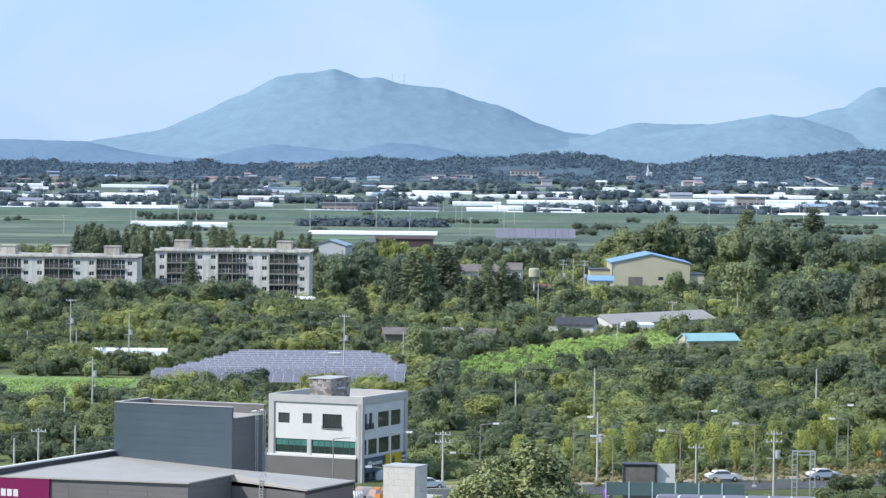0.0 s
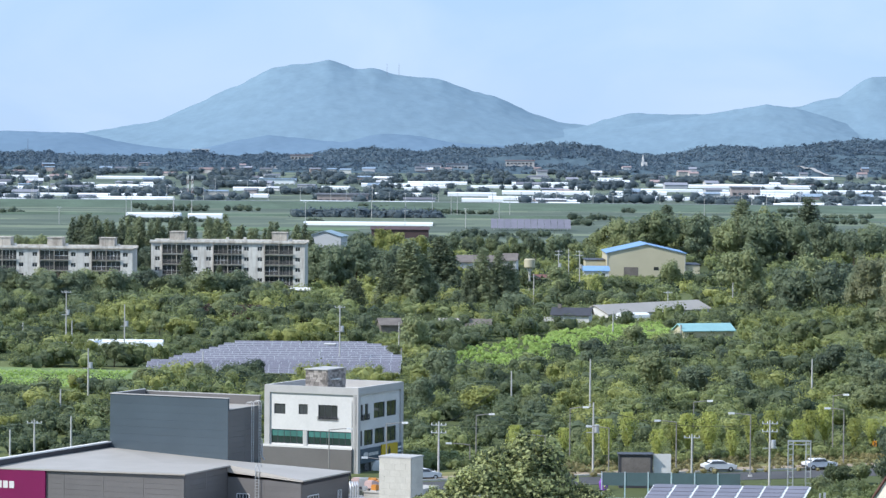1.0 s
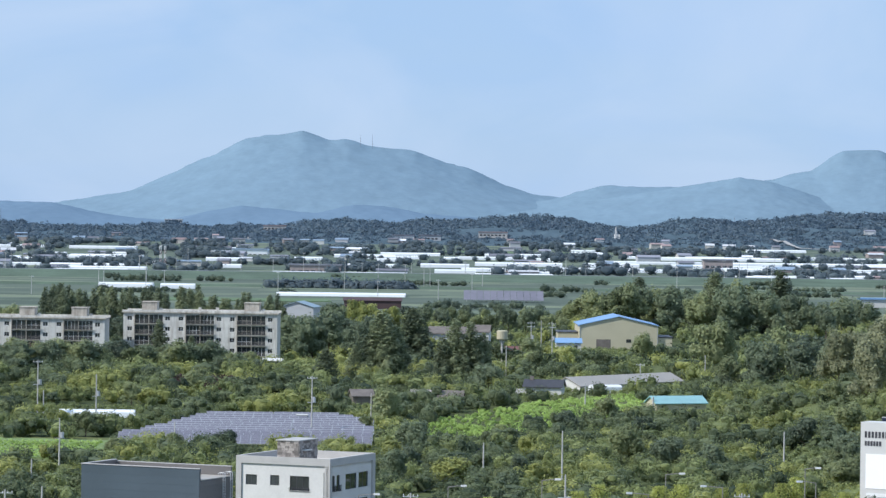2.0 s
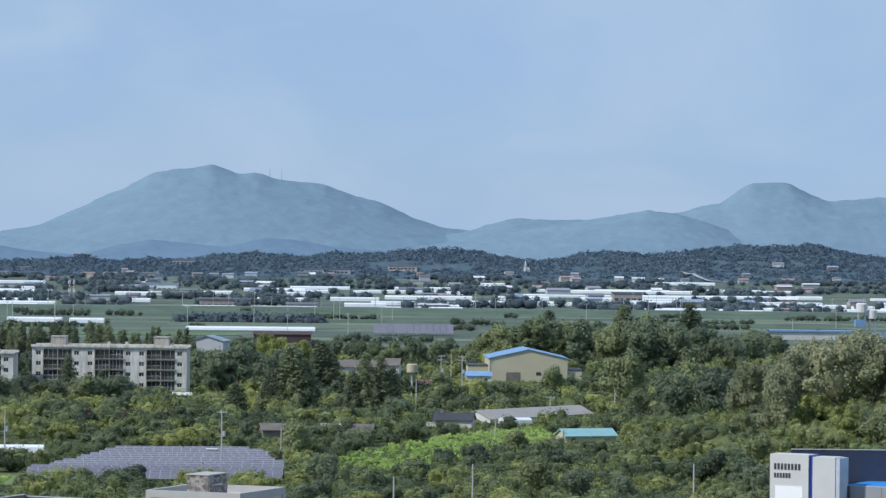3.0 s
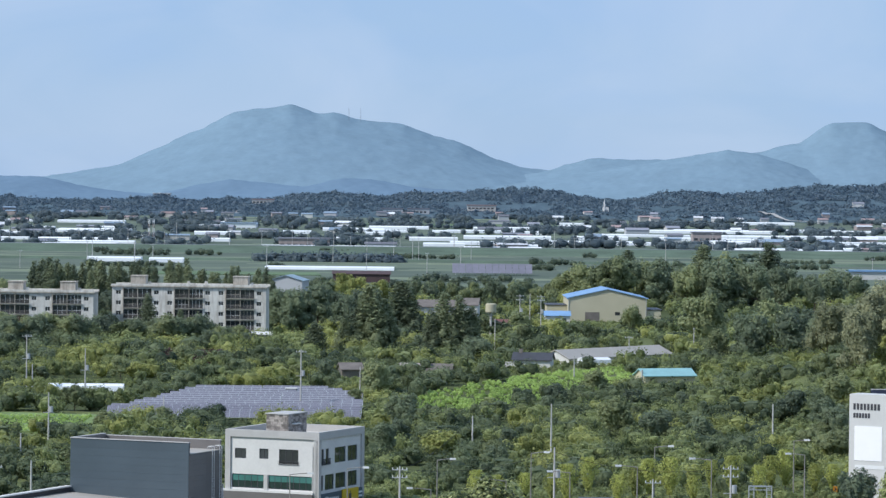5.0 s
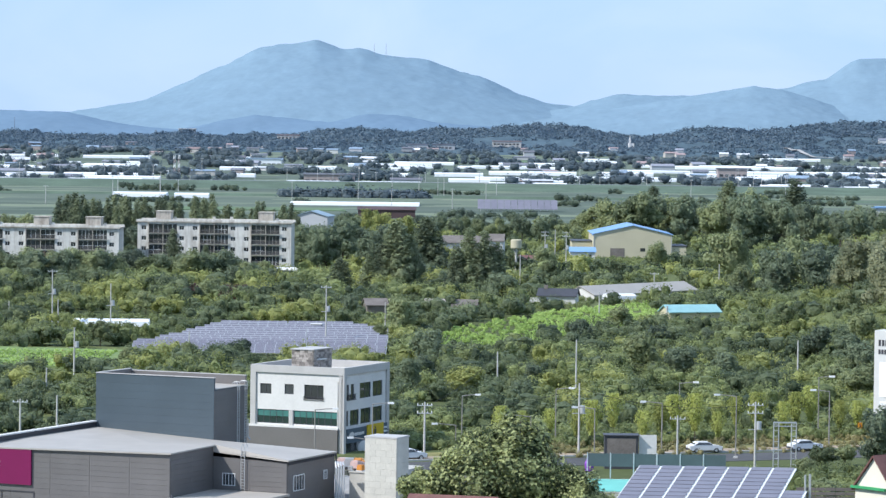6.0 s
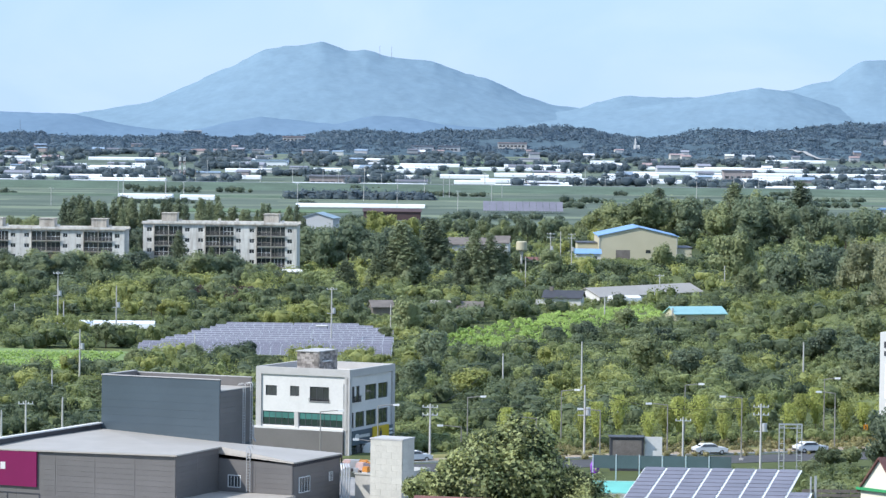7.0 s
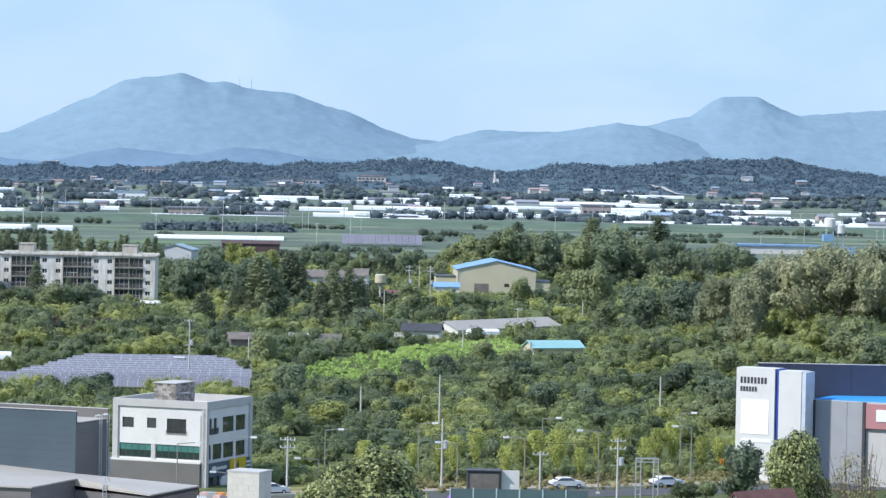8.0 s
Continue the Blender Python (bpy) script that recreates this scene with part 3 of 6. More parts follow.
GLOSSY = [tree_proto("magnolia_tree", broad_parts(80 + s, 20000, 0.0155), LEAF_GLOSSY, "large glossy-leaved tree with pale undersides and painted glints", girth=0.03) for s in range(3)]
rng = np.random.default_rng(5)


def solar_edges(y):
    return -57 + (y - 600) * 0.22, (-8.5 if y < 640 else -8.5 - (y - 640) * 0.28)


def in_field(x, y):
    return 2 < x < 50 and abs(y - (634 + (x - 4) * 1.9)) < 30


# buildings that stand free of the scrub: x, y, half width
KEEP = [(55.2, 692.0, 8.5), (42, 766, 8), (50, 776, 8), (58, 788, 9), (28.1, 738.0, 8), (-65.5, 669.0, 11), (-11.8, 707.0, 3.5), (55, 985, 22)]


def clear(x, y):
    """Open ground: the panels, fields, road and houses."""
    a, b = solar_edges(y)
    if any(abs(x - kx) < kw and -26 < y - ky < 12 for kx, ky, kw in KEEP):
        return True
    return ((586 < y < 676 and a - 2 < x < b + 2) or (560 < y < 612 and x < -53) or in_field(x, y) or y < 440 + 0.38 * max(0, x)
            or (y < 470 and x < -5) or (985 < y < 1045 and 40 < x < 82) or (834 < y < 864 and x < -33) or (676 < y < 704 and 48 < x < 64)
            or (876 < y < 962 and 49 < x < 62) or (770 < y < 800 and 18 < x < 36) or (660 < y < 700 and -85 < x < -58))


def spot(protos, x, y, h, wide=1.0):
    plant(protos, x, y, h, rng, wide)


# trees that stand out one by one
spot(CONE, -9.1, 783.0, 17.7, 1.75)
spot(CONE, 8.6, 778.0, 16.3, 1.45)
spot(CONE, 12.2, 778.0, 15.3, 1.45)
spot(CONE, -12.5, 783.0, 12.5, 1.5)
spot(CONE, -5.6, 786.0, 14.0, 1.5)
spot(CONE, -15.5, 780.0, 9.5, 1.5)
spot(CONE, 5.5, 776.0, 12.0, 1.4)
spot(CONE, 15.2, 780.0, 12.8, 1.4)
spot(CONE, -22.1, 774.0, 9.1, 2.2)
spot(CONE, -67.0, 837.0, 12.6, 1.35)
spot(CONE, -58.6, 838.0, 8.6, 1.3)
spot(CONE, 103.3, 1140.0, 21.8, 1.9)
spot(CONE, 126.8, 1145.0, 22.5, 1.9)
spot(CONE, 78.1, 1160.0, 19.1, 1.9)
spot(CONE, -1.8, 870.0, 15.8, 2.2)
spot(BROAD_DARK, -77.8, 824.0, 8.2, 1.6)
spot(BROAD_DARK, -68.0, 824.0, 6.4, 1.3)
spot(BROAD_DARK, 16.0, 744.0, 7.5, 1.6)
spot(BROAD_DARK, 13.3, 740.0, 5.4, 1.3)
spot(BROAD, 72.6, 798.0, 16.0, 0.9)
spot(BROAD, 86.4, 772.0, 16.1, 1.0)
spot(BROAD_DARK, 92.2, 770.0, 14.4, 1.0)
spot(BROAD, 71.7, 752.0, 9.4, 0.9)
spot(BROAD, 61.6, 900.0, 9.2, 0.9)
spot(BROAD, -6.3, 648.0, 9.0, 1.0)
spot(BROAD_DARK, -17.5, 689.0, 6.5, 1.0)
spot(BROAD, -10.1, 638.0, 3.8, 1.2)
spot(BRIGHT, 4.9, 509.0, 6.0, 1.5)
spot(BRIGHT, 19.0, 520.0, 4.2, 0.8)
spot(BROAD_DARK, -1.0, 575.0, 7.7, 1.2)
spot(BROAD_DARK, -3.6, 522.0, 6.1, 1.0)
spot(BROAD, 35.5, 559.0, 8.3, 1.1)
spot(BROAD_DARK, 41.9, 547.0, 6.7, 1.3)
spot(BROAD_DARK, 49.6, 548.0, 5.7, 1.4)
spot(RED, -96.6, 822.0, 7.6, 1.4)
spot(RED, -91.5, 820.0, 6.2, 1.2)
for u_ in range(14):
    spot(BROAD_DARK, -38 + u_ * 2.1, 905 + rng.uniform(-25, 25), rng.uniform(10, 15), 0.9)
for k in range(54):
    x = -50 + 3.9 * k + rng.uniform(-2, 2)
    spot(BRIGHT if -26 < x < -2 and k % 3 else BROAD if rng.random() < 0.5 else BROAD_DARK, x, 1120 + rng.uniform(-30, 30), rng.uniform(6.5, 10.5) - 2.5 * (x < -30) + 9.0 * smooth(46, 74, x) - 5.0 * smooth(118, 140, x), 1.0)
for k in range(64):
    plant(SLIM, -110 + 1.12 * k + rng.uniform(-0.9, 0.9), 955 + rng.uniform(-18, 18), rng.uniform(15.5, 20.0) - 2.0 * (k > 42), rng, 1.02)
for k in range(14):
    spot(BROAD, -165 + 4.2 * k + rng.uniform(-2, 2), 1010 + rng.uniform(-30, 30), rng.uniform(9, 14), 1.0)
for k in range(26):
    spot(BROAD_DARK, -125 + 3.8 * k + rng.uniform(-1, 1), 930 + rng.uniform(-15, 15), rng.uniform(8, 12), 1.0)
for k in range(24):
    x, y = rng.uniform(86, 130), rng.uniform(610, 690)
    spot(PALE, x, y, rng.uniform(11, 14.5) + 1.2 * smooth(90, 98, x), 0.95)
for k in range(12):
    spot(BROAD_DARK, rng.uniform(78, 112), rng.uniform(735, 800), rng.uniform(11, 15), 1.0)
for k in range(30):
    x, y = rng.uniform(64, 112), rng.uniform(500, 600)
    spot(BROAD if k % 3 else BROAD_DARK, x, y, rng.uniform(5, 8), 1.2)
for k in range(26):
    x = 10 + k * 2.9
    spot(VASE, x + rng.uniform(-0.8, 0.8), 424 + 0.38 * x + rng.uniform(-3, 14), rng.uniform(4.5, 7), 0.8)
for k in range(30):
    x = -126 + 3.0 * k
    spot(BROAD_DARK if k % 2 else BROAD, x + rng.uniform(-1, 1), 815 + rng.uniform(-12, 8), rng.uniform(6.5, 9.5) - 2.5 * (x > -50), 1.3)
for y in np.arange(480, 900, 13.0):
    for u in np.arange(-0.155, 0.2, 0.0165):
        x = (u + rng.uniform(-0.008, 0.008)) * y
        yy = y + rng.uniform(-6, 6)
        if clear(x, yy) or rng.random() < 0.8:
            continue
        h = rng.uniform(3.0, 5.5) + 2.5 * smooth(720, 860, yy)
        spot(BROAD if rng.random() < 0.6 else BROAD_DARK, x, yy, h, rng.uniform(1.0, 1.45))
for k in range(26):
    spot(BROAD_DARK if k % 3 else BROAD, -78 + 5.6 * k + rng.uniform(-2, 2), 1215 + rng.uniform(-20, 20), rng.uniform(4.5, 7.0), 1.2)
# the glossy trees close by
for x, y, h, w_ in ((8.97, 328, 14.2, 1.1), (4.06, 324, 11.8, 1.05), (-0.18, 326, 8.6, 1.1), (14.88, 326, 9.0, 1.2), (18.67, 338, 5.0, 1.3),
                    (58.3, 375, 12.9, 0.8), (60.4, 379, 8.5, 0.9)):
    spot(GLOSSY, x, y, h, w_)
spot(BROAD_DARK, 55.8, 400, 9.6, 0.8)
for x, y, h in ((48.76, 405, 3.4), (45.84, 398, 2.6), (52.48, 412, 3.0), (42.73, 352, 5.0)):
    spot(BROAD, x, y, h, 1.5)
# a half-bare bush
bare = empty("bare_shrub", pose(64.6, 372, 0), "half-bare brown shrub with thin twigs", "shrub")
for k in range(46):
    a, b, l = rng.uniform(0, 6.28), rng.uniform(0.05, 0.6), rng.uniform(6, 11.5)
    p0 = Vector((rng.uniform(-1.6, 1.6), rng.uniform(-1, 1), 0))
    d_ = Vector((math.cos(a) * math.sin(b), math.sin(a) * math.sin(b), math.cos(b)))
    q = p0 + d_ * l + Vector((rng.uniform(-0.5, 0.5), 0, 0))
    tube("twig", [p0, p0 + d_ * l * 0.5 + Vector((rng.uniform(-0.3, 0.3), 0, 0.2)), q], [0.07, 0.045, 0.015], BARK, bare, sides=4)
bp, bd = lobe_points(rng, [(0, 0, 5.6, 3.2, 4.2)], 900)
bv, bq = leaves(rng, bp, bd, 0.16)
big("sparse_leaves", bv, bq, LEAF_DRY, bare)


def thicket(name, places, h0, h1, leaf, per, label, size=0.34, skip=True, category="shrubs"):
    """Undergrowth: lumps of leaf sprays in one mesh."""
    r = np.random.default_rng(len(label) * 7 + per)
    vs, qs, k = [], [], 0
    for x, y in places:
        if skip and clear(x, y):
            continue
        h = r.uniform(h0, h1)
        w = h * r.uniform(0.6, 1.0)
        lobes = [(0, 0, h * 0.4, w * 0.75, h * 0.6)]
        for _k in range(7 if per > 100 else 2):
            a, f = r.uniform(0, 6.28), r.uniform(0.26, 0.5)
            lobes.append((math.cos(a) * w * 0.75, math.sin(a) * w * 0.75, h * r.uniform(0.25, 0.75), w * f, h * f * 0.75))
        p, d = lobe_points(r, lobes, int(per * 1.75))
        p[:, 2] = np.maximum(p[:, 2], 0.05)
        z = g(x, y)
        v, q = with_cores(leaves(r, p + (x, y, z), d, size * 0.62 * (0.7 + 0.15 * h), 0.7), lobes[:5 if per > 100 else 1], 0.66, r, (x, y, z))
        vs.append(v)
        qs.append(q + k)
        k += len(v)
    return tagged(big(name, np.concatenate(vs), np.concatenate(qs), leaf), label, category, kind="stuff")


def on_rows(y0, y1, dy, du, u0=-0.165, u1=0.21):
    """Places in staggered rows across the fan of view."""
    r = np.random.default_rng(int(y0))
    for y in np.arange(y0, y1, dy):
        for u in np.arange(u0, u1, du / y):
            yield (u + r.uniform(-0.5, 0.5) * du / y) * y, y + r.uniform(-dy, dy) * 0.6


def mixed(places, h0, h1, per, label, size):
    """Scrub of three tones that mingle in patches."""
    sets = ([], [], [])
    r = np.random.default_rng(per)
    for x, y in places:
        k = value_noise(np.array([x + 3000.0]), np.array([y + 3000.0]), 14.0, 77)[0] + r.uniform(-0.22, 0.22)
        sets[0 if k < 0.42 else 1 if k < 0.68 else 2].append((x, y))
    for part_, leaf, tone in zip(sets, (LEAF_SCRUB, LEAF_SHRUB, LEAF_LIGHT), ("dark green", "mid green", "light yellowish green")):
        thicket("shrub_thicket", part_, h0, h1, leaf, per, tone + " " + label, size)


mixed(on_rows(446, 600, 9.0, 4.6), 1.6, 4.4, 280, "scrub covering the slope", 0.19)
mixed(on_rows(600, 745, 10.0, 5.0), 1.8, 4.6, 230, "undergrowth round the panels", 0.21)
mixed(on_rows(745, 832, 10.0, 5.5), 2.5, 5.5, 210, "undergrowth below the trees", 0.25)
mixed(on_rows(864, 1190, 26.0, 6.5), 2.5, 5.5, 110, "undergrowth behind the flats", 0.36)
def low_places(y0, y1):
    """Open corners that carry only weeds: before the houses and beside the fields."""
    for x, y in on_rows(y0, y1, 4.0, 1.7):
        a, b = solar_edges(y)
        if clear(x, y) and not in_field(x, y) and not (584 < y < 678 and a - 2 < x < b + 2) and not (y < 612 and x < -53) and not any(abs(x - kx) < kw and -2 < y - ky < 12 for kx, ky, kw in KEEP):
            yield x, y


thicket("low_weeds", list(low_places(615, 800)), 0.5, 1.5, LEAF_SHRUB, 60, "low weeds and brambles round the sheds", 0.2, skip=False)
thicket("low_weeds", list(low_places(860, 1000)), 0.5, 1.5, LEAF_SHRUB, 40, "low weeds round the steel hall", 0.28, skip=False)
thicket("low_weeds", list(on_rows(500, 650, 4.5, 2.3, 0.09, 0.21)), 0.6, 1.8, LEAF_SHRUB, 45, "low weeds and brambles on the knoll", 0.22, skip=False)
# creeping plants on the sunlit slope, and hedges at the field
r_ = np.random.default_rng(8)
thicket("creeper_field", [(x, y) for x, y in ((r_.uniform(2, 50), r_.uniform(600, 750)) for _ in range(2000)) if in_field(x, y)], 0.4, 1.0, LEAF_FIELD, 60, "bright green field of low creeping plants", 0.22, skip=False, category="crop")
thicket("crop_rows", [(x, 566 + 4.5 * k + r_.uniform(-0.8, 0.8)) for k in range(9) for x in np.arange(-105, -58, 1.1)], 0.5, 1.0, LEAF_FIELD, 36, "rows of bright green vegetables", 0.2, skip=False, category="crop")
thicket("dark_red_shrubs", [(r_.uniform(-62, -42), r_.uniform(742, 768)) for _ in range(60)], 1.5, 3.2, LEAF_RED, 110, "dark reddish-brown shrubs above the panels", 0.24, skip=False)
thicket("verge_weeds", [(x, 412 + 0.38 * x + r_.uniform(-2, 26)) for x in np.arange(2, 110, 0.075)], 0.3, 1.0, LEAF_DRY, 26, "dry yellowish grass along the verge", 0.16, skip=False)
thicket("verge_scrub", [(x, 437 + 0.38 * max(0, x) + r_.uniform(-11, 9)) for x in np.arange(-6, 112, 0.12)], 0.5, 2.0, LEAF_SHRUB, 60, "knee-high green scrub above the verge", 0.17, skip=False)
thicket("bank_bushes", [(r_.uniform(36, 84), r_.uniform(336, 399)) for _ in range(900)], 0.5, 1.7, LEAF_SHRUB, 60, "low green bushes and vines on the bank", 0.15, skip=False)
thicket("roadside_bushes", [(x, 396 + 0.38 * (x - 40) + r_.uniform(-8, 4)) for x in np.arange(40, 95, 0.8)], 0.6, 2.0, LEAF_SHRUB, 90, "low green bushes by the road", 0.18, skip=False)
thicket("roadside_bushes", [(r_.uniform(-120, -42), r_.uniform(440, 520)) for _ in range(260)], 1.2, 3.2, LEAF_SCRUB, 120, "dark bushes behind the warehouse", 0.2, skip=False)
retire(BROAD + BROAD_DARK + CONE + SLIM + VASE + RED + BRIGHT + PALE + GLOSSY)

# ---- building helpers ----
def facade(name, parent, f, u1, z0, z1, holes, material, thick=0.3, label=""):
    """A wall in the frame f (u along it, depth behind it, z up) with openings (u0, z0, u1, z1) right through it."""
    us = sorted({0.0, u1, *[h[0] for h in holes], *[h[2] for h in holes]})
    zs = sorted({z0, z1, *[h[1] for h in holes], *[h[3] for h in holes]})
    cells = []
    for a, b in zip(us, us[1:]):
        run = None
        for c, d in zip(zs, zs[1:]):
            mu, mz = (a + b) / 2, (c + d) / 2
            if any(h[0] < mu < h[2] and h[1] < mz < h[3] for h in holes):
                run = None
            elif run:
                run[5] = d
            else:
                run = [a, 0, c, b, thick, d]
                cells.append(run)
    return boxes(name, cells, material, parent, label, f)


def window(parent, f, hole, glass, frame_mat, panes=2, deep=0.12, w=0.06, rail=0.0):
    """A glazed window in an opening: frame, mullions and panes."""
    u0, z0, u1, z1 = hole
    win = boxes("window", [(u0, deep, z0, u0 + w, deep + 0.08, z1), (u1 - w, deep, z0, u1, deep + 0.08, z1), (u0 + w, deep, z0, u1 - w, deep + 0.08, z0 + w),
                           (u0 + w, deep, z1 - w, u1 - w, deep + 0.08, z1)]
                + [(u0 + (u1 - u0) * k / panes - w / 2, deep, z0 + w, u0 + (u1 - u0) * k / panes + w / 2, deep + 0.08, z1 - w) for k in range(1, panes)]
                + ([(u0 + w, deep + 0.01, z0 + rail, u1 - w, deep + 0.07, z0 + rail + w)] if rail else []), frame_mat, parent, "", f)
    boxes("pane", [(u0 + w, deep + 0.03, z0 + w, u1 - w, deep + 0.045, z1 - w)], glass, win, "", f)
    return win


# ---- flats ----
RAIL = mat("grey_brown_rail", (0.2, 0.185, 0.175), 0.6)


def flats(ox, oy, oz, stairs, turn, label, lead=0.0):
    """A five-storey slab: for each stair a white bay, balconies on both sides, and a tank house on the roof."""
    bay = 13.4
    L, S, H = stairs * bay + lead, 2.72, 13.8
    t = empty("apartment_building", pose(ox, oy, oz, 0, 0, turn), label, "apartment building", "blocks of flats")
    F = Matrix.Identity(4)
    holes, balc, wins = [], [], []
    for k in range(stairs):
        b = lead + k * bay
        for s in range(5):
            z = s * S
            for u in (b + 1.0, b + 10.9):
                wins.append((round(u, 3), z + 0.95, round(u + 1.3, 3), z + 2.05))
            balc.append((b + 3.0, z + 0.05, b + 6.6, z + 2.45))
            balc.append((b + 6.75, z + 0.05, b + 10.3, z + 2.45))
    facade("wall", t, F, L, -1.0, H, wins + balc, APT, 0.3)
    boxes("wall", [(0, 10.6, -1, L, 10.9, H), (0, 0.3, -1, 0.3, 10.6, H), (L - 0.3, 0.3, -1, L, 10.6, H)], APT, t)
    boxes("back_room_wall", [(0.3, 1.2, -1, L - 0.3, 1.4, H - 0.05)], APT, t)
    boxes("roof", [(-0.35, -0.45, H, L + 0.35, 11.2, H + 0.3)], APTSTAIN, t, "weathered concrete roof slab")
    boxes("parapet", [(-0.25, -0.35, H + 0.3, L + 0.25, -0.15, H + 0.75), (-0.25, 10.9, H + 0.3, L + 0.25, 11.1, H + 0.75)], APT, t, "stained white parapet")
    for w in wins:
        window(t, F, w, GLASS, FRAME, 2)
    r = np.random.default_rng(int(abs(ox)))
    for u0, z0, u1, z1 in balc:
        bal = boxes("balcony", [(u0 - 0.05, -0.55, z0 - 0.02, u1 + 0.05, 0.0, z0 + 0.1)], APTSTAIN, t)
        rails = [(u0, -0.5, z0 + 0.98, u1, -0.45, z0 + 1.04), (u0, -0.5, z0 + 0.15, u1, -0.45, z0 + 0.2)]
        rails += [(u0 + i * 0.2, -0.49, z0 + 0.2, u0 + i * 0.2 + 0.04, -0.46, z0 + 0.98) for i in range(int((u1 - u0) / 0.2))]
        boxes("railing", rails, RAIL, bal, "dark metal railing")
        boxes("glazing", [(u0, 0.16, z0, u1, 0.18, z1)], GLASS, bal)
        n = 3 if r.random() < 0.6 else 4
        boxes("glazing_frame", [(u0 + (u1 - u0) * i / n - 0.04, 0.1, z0 + 0.02, u0 + (u1 - u0) * i / n + 0.04, 0.15, z1) for i in range(1, n)] +
              ([(u0, 0.1, z0 + 1.1, u1, 0.15, z0 + 1.16)] if r.random() < 0.5 else []), FRAME if r.random() < 0.6 else APTSTAIN, bal)
        if r.random() < 0.45:
            a = r.uniform(0.1, 0.5) * (u1 - u0)
            boxes("curtain", [(u0 + a, 0.2, z0, u0 + a + r.uniform(0.5, 1.3), 0.23, z1 - 0.1)], FRAME, bal)
    for k in range(stairs):
        b = lead + k * bay
        for u in (b + 2.85, b + 6.62):
            boxes("column", [(u, -0.5, -1, u + 0.14, -0.02, H)], APTSTAIN, t)
    for k in range(stairs):
        b = lead + k * bay + 4.6
        if k % 3 == 1 and stairs == 3:
            for dx in (1.3, 5.9):
                boxes("vent", [(b + dx, 3, H + 0.3, b + dx + 0.7, 3.8, H + 1.5)], APT, t)
            continue
        tank = boxes("tank_house", [(b, 2.0, H + 0.3, b + 3.9, 7.5, H + 2.7)], APTSTAIN, t, "stained roof tank house")
        boxes("cap", [(b - 0.15, 1.85, H + 2.7, b + 4.05, 7.65, H + 2.9)], APTSTAIN, tank)
        boxes("vent", [(b + 4.6, 3, H + 0.3, b + 5.2, 3.6, H + 1.3)], APT, t)
    return t


flats(-77.3, 849, 3.4, 3, -2, "aged white five-storey flats with stained roof tanks")
flats(-134.4, 836, 2.0, 4, -1, "long weathered white block of flats with balconies")


# ---- halls and farm houses ----
def gabled(name, x, y, w, d, eave, ridge, wall, roof, label, category, turn=0, along="x", over=0.4, z=None, group=""):
    """A house with a gabled roof; the ridge runs along x or y."""
    zz = g(x, y) if z is None else z
    t = empty(name, pose(x, y, zz, 0, 0, turn), label, category, group)
    if along == "y":
        vs = [(0, 0, -1), (w, 0, -1), (w, 0, eave), (w / 2, 0, ridge), (0, 0, eave), (0, d, -1), (w, d, -1), (w, d, eave), (w / 2, d, ridge), (0, d, eave)]
        fs = [(0, 1, 2, 3, 4), (9, 8, 7, 6, 5), (1, 6, 7, 2), (5, 0, 4, 9)]
        obj("wall", vs, fs, wall, t)
        k = (ridge - eave) / (w / 2)
        for sgn in (0, 1):
            xe, xr = (-over, w / 2) if sgn == 0 else (w + over, w / 2)
            ze = eave - over * k
            q = [(xe, -over, ze), (xr, -over, ridge), (xr, d + over, ridge), (xe, d + over, ze)]
            vs = [(a, b, c + 0.02) for a, b, c in q] + [(a, b, c + 0.2) for a, b, c in q]
            obj("roof", vs, [(0, 3, 2, 1), (4, 5, 6, 7), (0, 1, 5, 4), (1, 2, 6, 5), (2, 3, 7, 6), (3, 0, 4, 7)], roof, t)
    else:
        vs = [(0, 0, -1), (w, 0, -1), (w, d, -1), (0, d, -1), (0, 0, eave), (w, 0, eave), (w, d, eave), (0, d, eave), (0, d / 2, ridge), (w, d / 2, ridge)]
        obj("wall", vs, [(0, 1, 5, 4), (2, 3, 7, 6), (1, 2, 6, 9, 5), (3, 0, 4, 8, 7)], wall, t)
        k = (ridge - eave) / (d / 2)
        for sgn in (0, 1):
            ye = -over if sgn == 0 else d + over
            ze = eave - over * k
            q = [(-over, ye, ze), (w + over, ye, ze), (w + over, d / 2, ridge), (-over, d / 2, ridge)]
            vs = [(a, b, c + 0.02) for a, b, c in q] + [(a, b, c + 0.2) for a, b, c in q]
            obj("roof", vs, [(0, 3, 2, 1), (4, 5, 6, 7), (0, 1, 5, 4), (1, 2, 6, 5), (2, 3, 7, 6), (3, 0, 4, 7)], roof, t)
    return t


HY = 1000
hall = gabled("steel_hall", 49.1, HY, 24.2, 32, 10.67 - 3.5, 13.38 - 3.5, YELLOWWALL, BLUEROOF, "cream steel hall with a blue gabled roof", "warehouse", along="y", z=3.5)
boxes("fascia", [(-0.45, -0.5, 6.75, -0.1, -0.42, 7.15)], BLUEROOF, hall)
boxes("shutter_door", [(5.2, -0.06, 0, 9.6, -0.02, 2.9)], BROWNROOF, hall, "brown roller shutter")
boxes("window", [(14.4, -0.06, 2.0, 15.9, -0.02, 3.0)], GLASS, hall)
boxes("annex", [(24.25, 1, -1, 28.6, 20, 3.6)], YELLOWWALL, hall, "cream side annex")
boxes("annex_roof", [(24.25, 0.8, 3.6, 28.9, 20.2, 3.85)], DARK, hall)
boxes("annex", [(-6.2, 8, -1, -0.05, 24, 4.6)], YELLOWWALL, hall)
